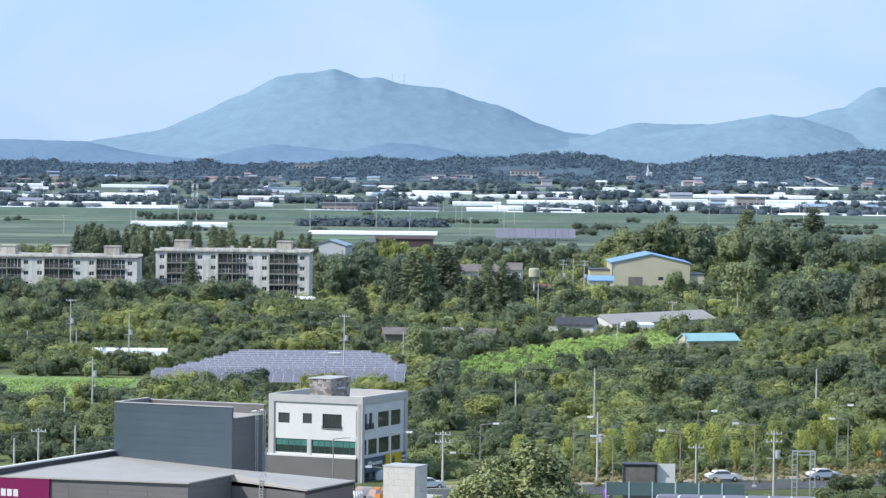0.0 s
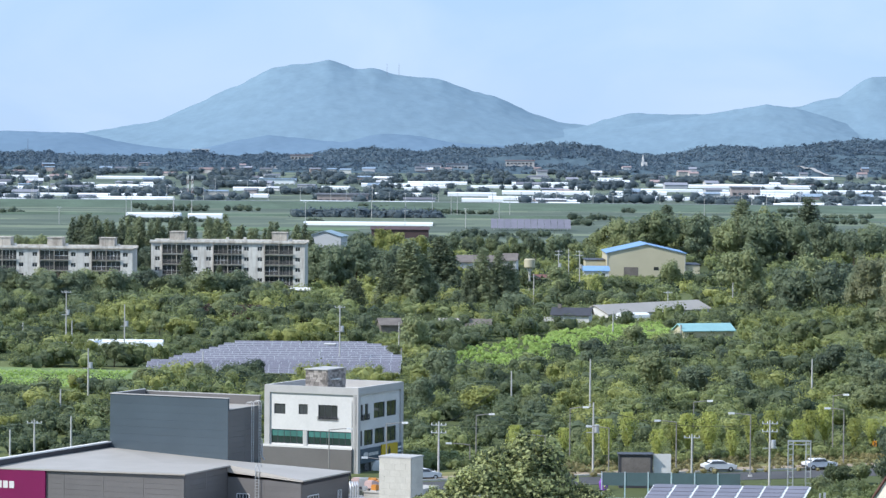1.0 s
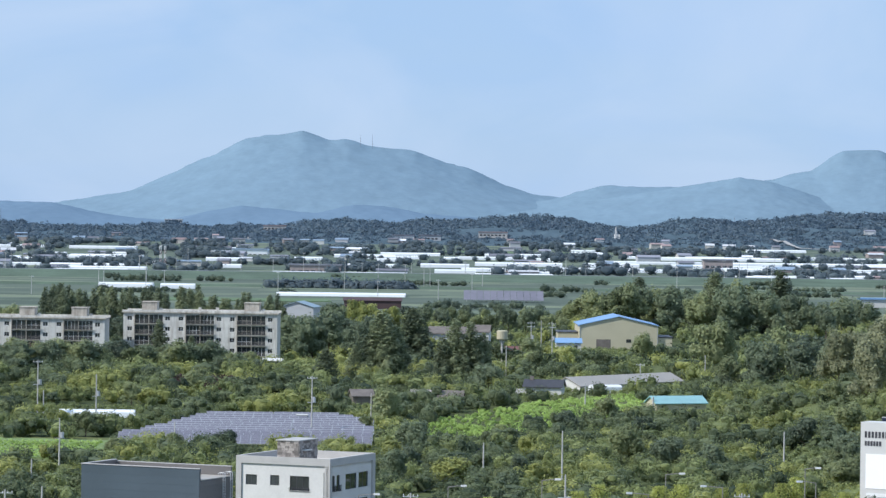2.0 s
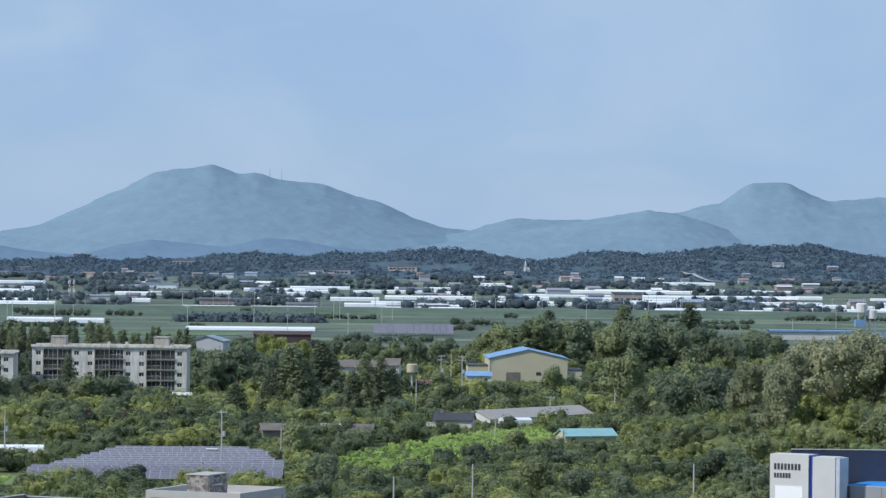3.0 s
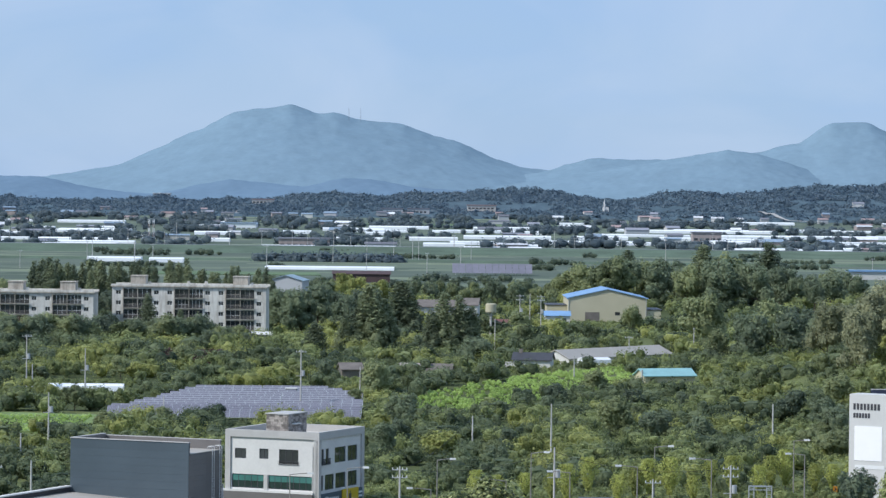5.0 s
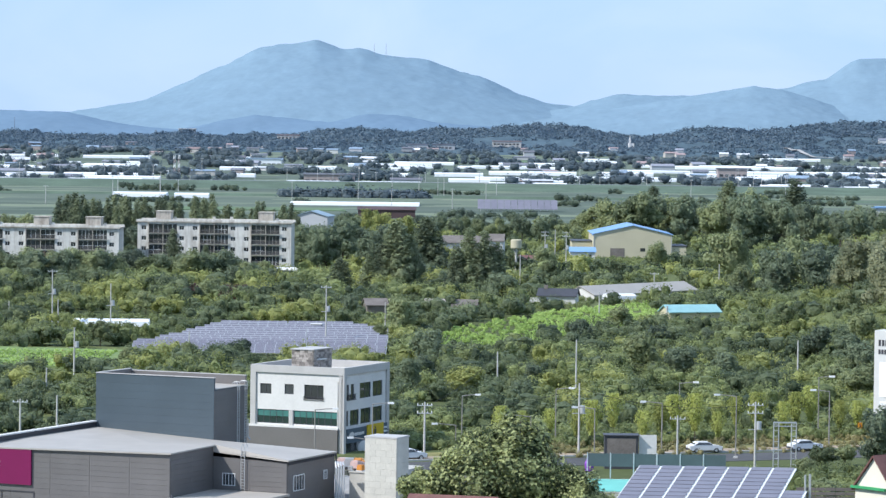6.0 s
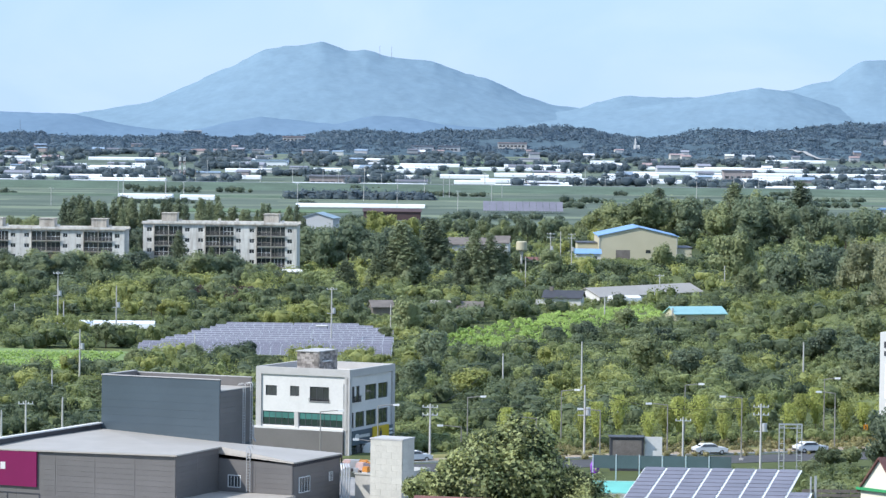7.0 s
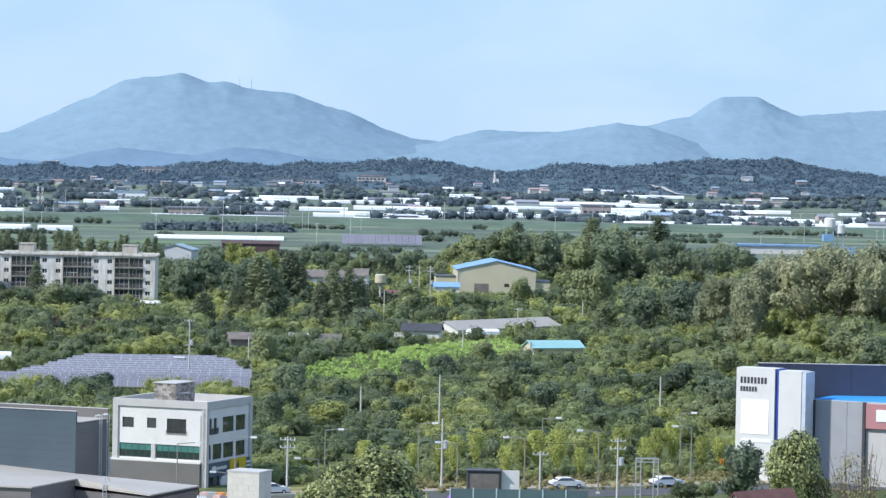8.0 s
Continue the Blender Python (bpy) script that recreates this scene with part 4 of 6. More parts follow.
boxes("annex_roof", [(-6.5, 7.8, 4.6, -0.05, 24.2, 4.85)], DARK, hall)
boxes("downpipe", [(0.1, -0.12, 0, 0.25, -0.02, 7.0), (23.9, -0.12, 0, 24.05, -0.02, 7.0)], GALV, hall)
blue_shed = gabled("blue_roofed_shed", 41.42, 985, 7.5, 9, 2.2, 3.4, WHITE, BLUEROOF, "white shed with pale blue roof beside the hall", "shed", along="x")
boxes("window", [(5.2, -0.05, 0.6, 6.4, -0.01, 1.5)], GLASS, blue_shed)
hut = gabled("turquoise_roofed_house", 50.4, 690.0, 11.6, 5.5, 1.9, 3.2, YELLOWWALL, TEALROOF, "small cream house with a bright turquoise roof", "house", turn=20)
boxes("window", [(1.2, -0.05, 0.7, 2.2, -0.01, 1.5)], GLASS, hut)
boxes("chimney", [(-0.6, 0.5, -1, -0.3, 0.8, 3.2)], POLE, hut)
long_house = gabled("long_grey_roofed_shed", 37.5, 757.0, 41, 8, 1.3, 3.1, WHITE, ROOFGREY, "long low shed with a weathered grey roof", "shed", turn=50)
farm = gabled("farm_house", 23.8, 737.0, 8.5, 6, 2.0, 3.4, WHITE, DARK, "white farm house with a dark tiled roof", "house", turn=-10)
boxes("wall", [(-3.5, -1, -1, 0, -0.7, 1.6)], WHITE, farm, "white garden wall")
boxes("chimney", [(1.0, 2.6, 3.0, 1.8, 3.4, 4.3)], BROWNROOF, farm)
gabled("village_house", 3.29, 960, 11, 8, 2.2, 4.0, VILLAGE, BROWNROOF, "low house with a brown-grey roof among trees", "house", turn=4, z=7.53 - 0.8)
gabled("village_house", 14.15, 950, 6, 8, 3.2, 5.0, WHITE, BROWNROOF, "small white house with a brown-grey roof", "house", turn=-6, z=6.67)
gabled("village_house", 22.84, 900, 8, 6, 1.8, 2.6, WHITE, REDROOF, "low house with a rust-red roof by the tank", "house", turn=0, z=4.85)
gabled("farm_shed", -14.3, 707.0, 4.5, 5, 2.2, 3.4, BROWNROOF, BROWNROOF, "old brown shed with a rusty roof", "shed", turn=12)
gabled("farm_shed", -1.4, 708.0, 5.5, 5, 1.6, 3.0, BROWNROOF, STONE, "old low shed with a mossy grey roof", "shed", turn=3)
gabled("farm_shed", 3.3, 706.0, 6, 5, 1.4, 2.9, BROWNROOF, BROWNROOF, "old low shed with a brown roof", "shed", turn=-5)
shack = gabled("white_shack", -38.50, 806, 4.4, 3, 3.7, 4.2, VILLAGE, WHITE, "small white-roofed shack in the scrub", "shed", turn=0)
gabled("blue_roofed_house", -43.42, 1010, 10.5, 12, 3.0, 4.6, VILLAGE, PALEBLUE, "pale blue metal-roofed shed beyond the flats", "shed", turn=-8, along="y", z=11.82)
gabled("red_brown_shed", -29.24, 1250, 22, 8, 2.2, 3.2, DARKRED, DARKRED, "long dark red-brown shed on the plain", "shed", z=8.99)

tank = empty("water_tower", pose(22.56, 890.0, 7.90), "cream water tank on a tall post", "water tank")
tube("tank", [(0, 0, 2.0), (0, 0, 2.2), (0, 0, 4.3), (0, 0, 4.5)], [1.3, 1.5, 1.5, 1.2], YELLOWWALL, tank, sides=16)
tube("post", [(0, 0, -6), (0, 0, 2)], [0.35, 0.3], POLE, tank)
for a in (0.8, 2.4, 4.0):
    tube("brace", [(math.cos(a) * 0.3, math.sin(a) * 0.3, 0.8), (math.cos(a) * 1.2, math.sin(a) * 1.2, 2.05)], [0.07, 0.07], POLE, tank, sides=5)

silo = empty("tank_stand", pose(188.61, 1150.0, 17.47), "pair of white tanks on a blue steel stand", "water tank")
for u, h, r in ((0, 6.0, 2.1), (3.8, 3.8, 1.7)):
    tube("tank", [(u, 0, h), (u, 0, h + 2.9), (u, 0, h + 3.3)], [r, r, r * 0.7], WHITE, silo, sides=14)
    for a in (0.8, 2.4, 3.9, 5.5):
        tube("leg", [(u + math.cos(a) * r * 0.8, math.sin(a) * r * 0.8, -5), (u + math.cos(a) * r * 0.8, math.sin(a) * r * 0.8, h)], [0.14, 0.14], GALV, silo, sides=5)
boxes("cabin", [(-2.4, -2, 1.0, 1.2, 2, 3.4)], BLUEROOF, silo, "blue metal cabin")
boxes("cabin", [(3.4, -2, -4.0, 9, 2, -1.0)], BLUEROOF, silo)
boxes("shed", [(-32, 1, -4, -3, 8, -1.2)], WHITE, silo)
boxes("shed_roof", [(-33, 0.5, -1.2, -2.8, 8.5, -0.6)], BLUEROOF, silo, "long blue shed roof")

# ---- white commercial building ----
C, P1 = Vector((-11.35, 420.0)), Vector((-28.32, 352.0))
wb = empty("white_building", pose(C.x, C.y, 0, 0, 0, -24), "white three-storey commercial building with grey concrete frame", "building")
FRONT = pose(-13.6, 0.22, 0)
SIDE = pose(-0.22, 0, 0, 0, 0, 90)
front_holes = [(13.6 - a, b, 13.6 - c, d) for a, b, c, d in ((12.3, 7.33, 10.65, 8.66), (8.73, 7.38, 7.4, 8.7), (5.86, 6.85, 3.08, 8.72), (12.7, 3.5, 8.07, 5.3), (7.38, 3.5, 1.09, 5.3))]
side_holes = [(0.95, 6.75, 1.95, 8.86), (2.5, 6.75, 3.5, 8.86), (5.2, 6.8, 8.6, 8.84), (9.2, 6.8, 12.2, 8.82), (0.95, 3.45, 1.8, 5.46), (2.3, 3.45, 5.0, 5.46),
              (5.5, 3.45, 8.6, 5.46), (9.3, 3.45, 12.2, 5.42), (1.2, 0.0, 4.6, 2.4), (6.2, 0.0, 11.5, 1.2)]
facade("wall", wb, FRONT, 13.4, 3.1, 10.15, front_holes, WHITE, 0.3)
facade("wall", wb, SIDE, 13.6, 0.0, 10.15, side_holes, WHITE, 0.3)
boxes("wall", [(-13.4, 13.5, 0, -0.5, 13.8, 10.15), (-13.4, 0.55, 0, -13.1, 13.5, 10.15), (-13.4, 0.55, 0, -0.52, 0.85, 3.1)], WHITE, wb)
boxes("floor_slab", [(-13.1, 0.55, 3.0, -0.55, 13.5, 3.25), (-13.1, 0.55, 6.1, -0.55, 13.5, 6.35), (-13.1, 0.55, 9.6, -0.55, 13.5, 9.85)], GREYTRIM, wb)
boxes("inner_wall", [(-13.0, 5.5, 3.3, -0.6, 5.6, 9.55), (-6.5, 0.7, 3.3, -6.4, 5.4, 9.55)], GREYTRIM, wb)
boxes("concrete_frame", [(-13.62, 0, 3.1, -12.85, 0.5, 10.15), (-0.75, 0, 0.0, 0.0, 0.75, 10.15), (-13.62, 0, 10.15, 0.0, 0.5, 11.1), (-0.5, 0.5, 10.15, 0.0, 14.0, 11.1),
                         (-0.5, 13.2, 0.0, 0.0, 14.0, 10.15), (-13.62, 13.5, 10.15, -0.5, 14.0, 11.1), (-13.62, 0.5, 10.15, -13.12, 13.5, 11.1), (-7.95, 0.1, 3.1, -7.45, 0.2, 5.35)],
      GREYTRIM, wb, "grey concrete frame and parapet")
boxes("roof", [(-13.1, 0.55, 9.86, -0.55, 13.5, 9.98)], ROOFGREY, wb)
boxes("shop_wall", [(-17.5, -0.3, 0, -0.8, 0.0, 3.02)], STEEL, wb, "dark grey panelled shop wall")
boxes("ledge", [(-17.5, -0.25, 3.05, -0.76, 0.2, 3.3)], WHITE, wb)
for i, h in enumerate(front_holes):
    w = window(wb, FRONT, h, GREENGLASS if i > 2 else GLASS, DARK, (2, 2, 3, 5, 7)[i], 0.1, 0.07)
boxes("blind", [(-12.22 - 0.41, 0.335, 4.45, -8.14, 0.347, 5.23), (-7.31, 0.335, 4.45, -1.16, 0.347, 5.23)], mat("green_blind", (0.05, 0.17, 0.15), 0.6), wb, "green roller blind behind glass")
boxes("curtain", [(-5.7, 0.44, 6.95, -5.0, 0.5, 8.65), (-3.85, 0.44, 6.95, -3.2, 0.5, 8.65), (-8.5, 0.44, 7.45, -7.9, 0.5, 8.65), (-12.1, 0.44, 7.4, -11.7, 0.5, 8.6)], YELLOWWALL, wb, "pale curtain")
for i, h in enumerate(side_holes):
    window(wb, SIDE, h, GREENGLASS if i in (2, 3, 5, 6, 7) else GLASS, DARK, (1, 1, 2, 2, 1, 2, 2, 2, 2, 4)[i], 0.1, 0.07)
for u0, u1, z in ((0.9, 2.0, 6.8), (2.4, 3.6, 6.8)):
    boxes("guard_rail", [(0.02, u0, z + 0.75, 0.07, u1, z + 0.8), (0.02, u0, z, 0.07, u1, z + 0.05)] + [(0.03, u0 + 0.11 * i, z + 0.05, 0.06, u0 + 0.11 * i + 0.03, z + 0.75) for i in range(int((u1 - u0) / 0.11))], DARK, wb)
boxes("guard_rail", [(-5.95, 0.1, 6.75, -3.0, 0.16, 6.8), (-5.95, 0.1, 7.15, -3.0, 0.16, 7.2)] + [(-5.95 + 0.147 * i, 0.11, 6.8, -5.92 + 0.147 * i, 0.15, 7.15) for i in range(21)], DARK, wb)
band = boxes("shop_band", [(-0.02, 0.78, 1.25, 0.12, 13.15, 3.1)], mat("slate_blue_band", (0.07, 0.1, 0.13), 0.5), wb, "slate blue shop fascia")
boxes("lettering", [(0.13, 3.0 + 0.42 * i, 2.1, 0.16, 3.32 + 0.42 * i, 2.5) for i in range(7)], WHITE, band, "plain white bars for writing")
vs = [(0.15, 2.1 + 0.75 * math.cos(k * 0.524), 2.3 + 0.38 * math.sin(k * 0.524)) for k in range(12)]
obj("badge", vs + [(0.18, y, z) for x, y, z in vs], [tuple(range(12, 24))] + [(k, (k + 1) % 12, 12 + (k + 1) % 12, 12 + k) for k in range(12)], WHITE, band, "white oval badge")
ysign = boxes("yellow_sign", [(0.13, 6.7, 1.1, 0.3, 11.6, 3.25)], YELLOW, wb, "bright yellow shop sign")
boxes("emblem", [(0.31, 8.6, 1.9, 0.33, 9.3, 2.6), (0.31, 8.8, 2.65, 0.33, 9.1, 2.9)], DARK, ysign)
boxes("lettering", [(0.13, 12.0, 2.4, 0.16, 13.0, 2.65), (0.13, 12.0, 1.9, 0.16, 13.0, 2.15)], FRAME, wb)
tube("satellite_dish", [(0.4, 5.3, 0.4), (0.55, 5.2, 0.4), (0.62, 5.1, 0.42)], [0.95, 0.8, 0.1], WHITE, wb, sides=18)
tower = boxes("stair_tower", [(-8.0, 0.8, 9.98, -4.85, 6.2, 13.2)], STONE, wb, "grey stone-clad stair tower")
pr = np.random.default_rng(3)
stones = []
for row in range(9):
    z, u = 10.4 + row * 0.31, -8.0
    while u < -5.0:
        w_ = min(pr.uniform(0.35, 0.8), -4.85 - u)
        stones.append((u + 0.01, 0.74 - pr.uniform(0, 0.03), z, u + w_ - 0.02, 0.8, z + 0.29))
        u += w_
    u = 0.8
    while u < 6.0:
        w_ = min(pr.uniform(0.35, 0.8), 6.2 - u)
        stones.append((-4.85, u + 0.01, z, -4.79 + pr.uniform(0, 0.03), u + w_ - 0.02, z + 0.29))
        u += w_
for s_ in stones:
    boxes("stone", [s_], STONE, tower)
boxes("cap", [(-8.15, 0.6, 13.2, -4.7, 6.35, 13.32)], GREYTRIM, tower)
boxes("lintel", [(-4.78, 1.6, 11.9, -4.3, 3.6, 12.05)], WHITE, tower)
tube("aerial", [(-7.0, 3, 13.3), (-7.0, 3, 16.0)], [0.04, 0.03], GALV, wb, sides=5)
tube("drainpipe", [(-0.95, 0.1, 3.4), (-0.95, 0.1, 9.3)], [0.06, 0.06], GALV, wb, sides=6)

# ---- grey warehouse ----
gw = empty("grey_warehouse", pose(P1.x, P1.y, 0, 0, 0, -24), "grey steel-panelled warehouse with low roofs and teal block", "warehouse")


def panels(parent, f, u0, u1, z0, z1, cols, rows, material, gap=0.018, name="panel"):
    """Cladding panels, each a plate of its own, with open joints."""
    du, dz = (u1 - u0) / cols, (z1 - z0) / rows
    first = None
    for i in range(cols):
        for j in range(rows):
            if first is None:
                first = boxes(name, [(gap / 2, -0.04, gap / 2, du - gap / 2, 0.0, dz - gap / 2)], material, parent)
                ob = first
            else:
                ob = new(name, first.data)
                ob.parent = parent
            ob.matrix_basis = f @ pose(u0 + i * du, 0, z0 + j * dz)


prism("wall", [(-25, 0), (0, 0), (0, 10), (-25, 10)], 0, [6.02, 6.48, 6.5, 6.2], STEEL, gw)
prism("wall", [(-25, 10.02), (9.2, 10.02), (9.2, 22), (-25, 22)], 0, [6.1, 5.2, 5.2, 6.1], STEEL, gw)
panels(gw, pose(-25, 0, 0), 0, 25, 0.2, 6.0, 5, 10, STEEL)
panels(gw, pose(0, 0, 0, 0, 0, 90), 0.1, 9.9, 0.2, 6.4, 2, 11, STEEL)
panels(gw, pose(0.05, 10.02, 0), 0, 9.1, 0.2, 5.2, 2, 9, STEEL)
panels(gw, pose(9.2, 10.02, 0, 0, 0, 90), 0.1, 11.8, 0.1, 5.1, 3, 8, STEEL)
# roof sheets, one falling to the corner
rq = [(-25.2, -0.35, 6.06), (0.3, -0.35, 6.52), (0.3, 10, 6.6), (9.5, 9.7, 5.32), (9.5, 22, 5.3), (-8.4, 26, 5.4), (-24.2, 26, 6.2), (-25.2, 10, 6.25)]
vs = rq + [(x, y, z + 0.16) for x, y, z in rq]
n = len(rq)
cx = (-8.0, 10.0, 6.5)
vs += [(cx[0], cx[1], cx[2]), (cx[0], cx[1], cx[2] + 0.12)]
obj("roof", vs, [(2 * n, (i + 1) % n, i) for i in range(n)] + [(2 * n + 1, n + i, n + (i + 1) % n) for i in range(n)] + [(i, (i + 1) % n, n + (i + 1) % n, n + i) for i in range(n)], ROOFGREY, gw, "pale grey sheet roof")
for i in range(24):
    boxes("eave_bracket", [(9.3, 10.2 + i * 0.5, 4.95, 9.52, 10.4 + i * 0.5, 5.25)], DARK, gw)
boxes("parapet", [(-24.5, -0.3, 6.2, -24.2, 26, 6.95)], DARK, gw)
boxes("parapet_cap", [(-24.75, -0.4, 6.95, -24.0, 26, 7.1)], WHITE, gw, "white parapet capping")
boxes("teal_block", [(-24.2, 26.27, 0, -8.4, 34.0, 11.4)], TEAL, gw, "teal-grey steel upper block")
boxes("block_roof", [(-23.85, 26.3, 11.4, -8.3, 33.95, 11.5)], ROOFGREY, gw, "pale grey flat roof")
boxes("false_front", [(-24.2, 26, 0, -8.4, 26.25, 12.75)], TEAL, gw)
panels(gw, pose(-24.2, 26, 0), 0, 15.8, 5.4, 12.6, 1, 8, TEAL, 0.01)
panels(gw, pose(-8.4, 26, 0, 0, 0, 90), 0, 8.2, 5.0, 11.3, 2, 10, STEEL)
boxes("block_parapet", [(-24.2, 26.27, 11.4, -23.9, 34.0, 12.75), (-24.2, 34.02, 0, -8.45, 34.3, 12.55)], STEEL, gw)
boxes("block_capping", [(-24.25, 25.92, 12.76, -8.35, 26.3, 12.84), (-24.3, 26.3, 12.76, -23.85, 34.0, 12.84), (-24.3, 34.0, 12.56, -8.4, 34.4, 12.64)], GREYTRIM, gw)
boxes("low_roof", [(0.05, -9.5, 1.55, 9.6, 9.95, 1.8)], ROOFGREY, gw, "low grey canopy roof")
boxes("low_wall", [(0.2, -9.2, 0, 9.2, 9.9, 1.5)], STEEL, gw)
for i in range(18):
    boxes("eave_bracket", [(9.45, -9.2 + i * 1.05, 1.3, 9.62, -8.95 + i * 1.05, 1.56)], DARK, gw)


def small_window(parent, f, u, z, w, h):
    win = boxes("window", [(u, -0.1, z, u + 0.08, 0, z + h), (u + w - 0.08, -0.1, z, u + w, 0, z + h), (u, -0.1, z, u + w, 0, z + 0.08), (u, -0.1, z + h - 0.08, u + w, 0, z + h),
                           (u + w / 2 - 0.03, -0.09, z, u + w / 2 + 0.03, 0, z + h), (u + w / 4 - 0.02, -0.09, z, u + w / 4 + 0.02, 0, z + h), (u + 0.75 * w - 0.02, -0.09, z, u + 0.75 * w + 0.02, 0, z + h)], FRAME, parent, "white framed barred window", f)
    boxes("pane", [(u + 0.05, -0.06, z + 0.05, u + w - 0.05, -0.045, z + h - 0.05)], GLASS, win, "", f)


small_window(gw, pose(0, 10.02, 0), -4.4 + 5.6, 2.3, 1.6, 1.4)
small_window(gw, pose(9.25, 0, 0, 0, 0, 90), 11.4, 1.9, 2.7, 1.75)
small_window(gw, pose(9.25, 0, 0, 0, 0, 90), 19.0, 2.55, 0.9, 1.05)


def ladder(parent, f, z0, z1, w=0.5):
    """A steel ladder with curled-over tops."""
    lad = boxes("ladder", [(0, -0.3, z0, 0.06, -0.24, z1), (w - 0.06, -0.3, z0, w, -0.24, z1)], GALV, parent, "galvanised steel ladder", f)
    for i in range(int((z1 - z0) / 0.32)):
        boxes("rung", [(0.06, -0.29, z0 + 0.2 + i * 0.32, w - 0.06, -0.25, z0 + 0.24 + i * 0.32)], GALV, lad, "", f)
    for x in (0.03, w - 0.03):
        pts = [f @ Vector((x, -0.27 + 0.35 * (1 - math.cos(a)) / 2 * 2, z1 + 0.35 * math.sin(a))) for a in np.linspace(0, math.pi, 7)]
        tube("hoop", pts, [0.04] * 7, GALV, lad, sides=5)


ladder(gw, pose(3.6, 10.0, 0), 1.9, 6.6)
ladder(gw, pose(-8.2, 31.0, 0, 0, 0, 90), 4.5, 11.7, 0.6)
ladder(gw, pose(-8.2, 32.9, 0, 0, 0, 90), 4.5, 11.7, 0.6)
tube("downpipe", [(-8.1, 34.1, 7.4), (-8.1, 34.1, 5.4), (-7.7, 33.9, 5.0)], [0.09] * 3, GALV, gw, sides=6)
sign = boxes("fascia_sign", [(-25.6, -0.3, 2.25, -17.3, -0.06, 6.2)], PURPLE, gw, "magenta shop sign with white lettering bars")
for i, wd in enumerate((0.5, 0.62, 0.62, 0.62)):
    boxes("lettering", [(-24.3 + i * 0.8, -0.33, 4.05, -24.3 + i * 0.8 + wd, -0.31, 4.85)], WHITE, sign)
boxes("door_frame", [(-25, -0.1, 1.42, -17.0, -0.05, 1.55), (-17.1, -0.1, 0, -16.95, -0.05, 1.42), (-21.2, -0.1, 0, -21.1, -0.05, 1.42)], DARK, gw)
tube("stay", [(0.3, -0.2, 2.2), (1.3, -0.6, 0.0)], [0.09, 0.09], DARK, gw, sides=6)
tube("downpipe", [(9.35, 22.1, 5.1), (9.35, 22.1, 0.1)], [0.1, 0.1], DARK, gw, sides=6)

# ---- yard between the buildings ----
CW = Vector((-7.39, 362.0))
pier = empty("concrete_block_tower", pose(CW.x, CW.y, 0, 0, 0, -24), "pale concrete block tower with clear joints", "tower")
TOP = 7.73
boxes("core", [(0.03, 0.03, 0, 3.85, 3.2, TOP - 0.05)], PALEBLOCK, pier)
rows_ = 11
for j in range(rows_):
    z0, z1 = TOP * j / rows_ + 0.006, TOP * (j + 1) / rows_ - 0.006
    cuts = [0, 1.3, 2.6, 3.88] if j % 2 == 0 else [0, 0.65, 1.95, 3.25, 3.88]
    for a, b in zip(cuts, cuts[1:]):
        boxes("block", [(a + 0.007, -0.03, z0, b - 0.007, 0.03, z1)], PALEBLOCK, pier)
    for a, b in ((0.05, 1.6), (1.6, 3.2)):
        boxes("block", [(3.85, a + 0.007, z0, 3.91, b - 0.007, z1)], PALEBLOCK, pier)
boxes("coping", [(-0.08, -0.08, TOP - 0.05, 3.98, 3.28, TOP + 0.12)], GREYTRIM, pier)
yard_wall = boxes("yard_wall", [(-3.4, 3.2, 0, -0.1, 3.5, 3.3), (-3.5, 3.1, 3.3, -0.1, 3.6, 3.45)], CONCRETE)
yard_wall.matrix_world = pose(CW.x, CW.y, 0, 0, 0, -24)
tagged(yard_wall, "plain grey concrete yard wall", "wall")
for i in range(4):
    p = CW + Vector((-3.2 + 0.28 * i, 1.6 - 0.1 * i))
    ob = tube("exhaust_pipe", [(p.x, p.y, 0), (p.x, p.y, 4.0 + 0.15 * i), (p.x - 0.1, p.y + 0.4, 4.5), (p.x - 0.15, p.y + 1.2, 4.6)], [0.12] * 4, GALV, sides=8)
    tagged(ob, "bent galvanised steel pipe beside the wall", "pipe", "yard pipes")
pr = np.random.default_rng(9)
TARPS = [WHITE, mat("orange_tarp", (0.6, 0.25, 0.05), 0.6), YELLOWWALL, mat("pink_cloth", (0.55, 0.4, 0.38), 0.7), DARK, GALV]
for i in range(26):
    p = CW + Vector((pr.uniform(-2.6, -0.3), pr.uniform(5.5, 11)))
    s = pr.uniform(0.3, 0.8)
    ob = boxes("crate", [(-s, -s * 0.7, 0, s, s * 0.7, s), (-s * 0.95, -s * 0.65, s, s * 0.2, s * 0.6, s * 1.25)], TARPS[i % 6])
    ob.matrix_world = pose(p.x, p.y, 3.4 if i % 2 else 2.6, 0, 0, pr.uniform(0, 90))
    tagged(ob, "heaped crate of stored goods in the yard", "crate", "yard goods")
deck = boxes("loading_deck", [(-3.4, 3.6, 0, 1.5, 13, 2.6), (-3.4, 8, 2.6, 1.5, 13, 3.4)], CONCRETE)
deck.matrix_world = pose(CW.x, CW.y, 0, 0, 0, -24)
tagged(deck, "raised concrete storage deck in the yard", "platform")

# ---- small house and solar roof in front ----
red = gabled("red_roofed_house", -2.2, 317, 8.2, 3.8, 5.2, 6.1, CONCRETE, REDROOF, "stone-walled house with a dull red tiled roof", "house", turn=-14, z=0)
boxes("window", [(0.8, -0.08, 1.2, 2.4, -0.02, 2.4)], FRAME, red)
bird = empty("house_aerial", pose(3.46, 322, 3.4), "thin roof aerial with cross bars", "aerial")
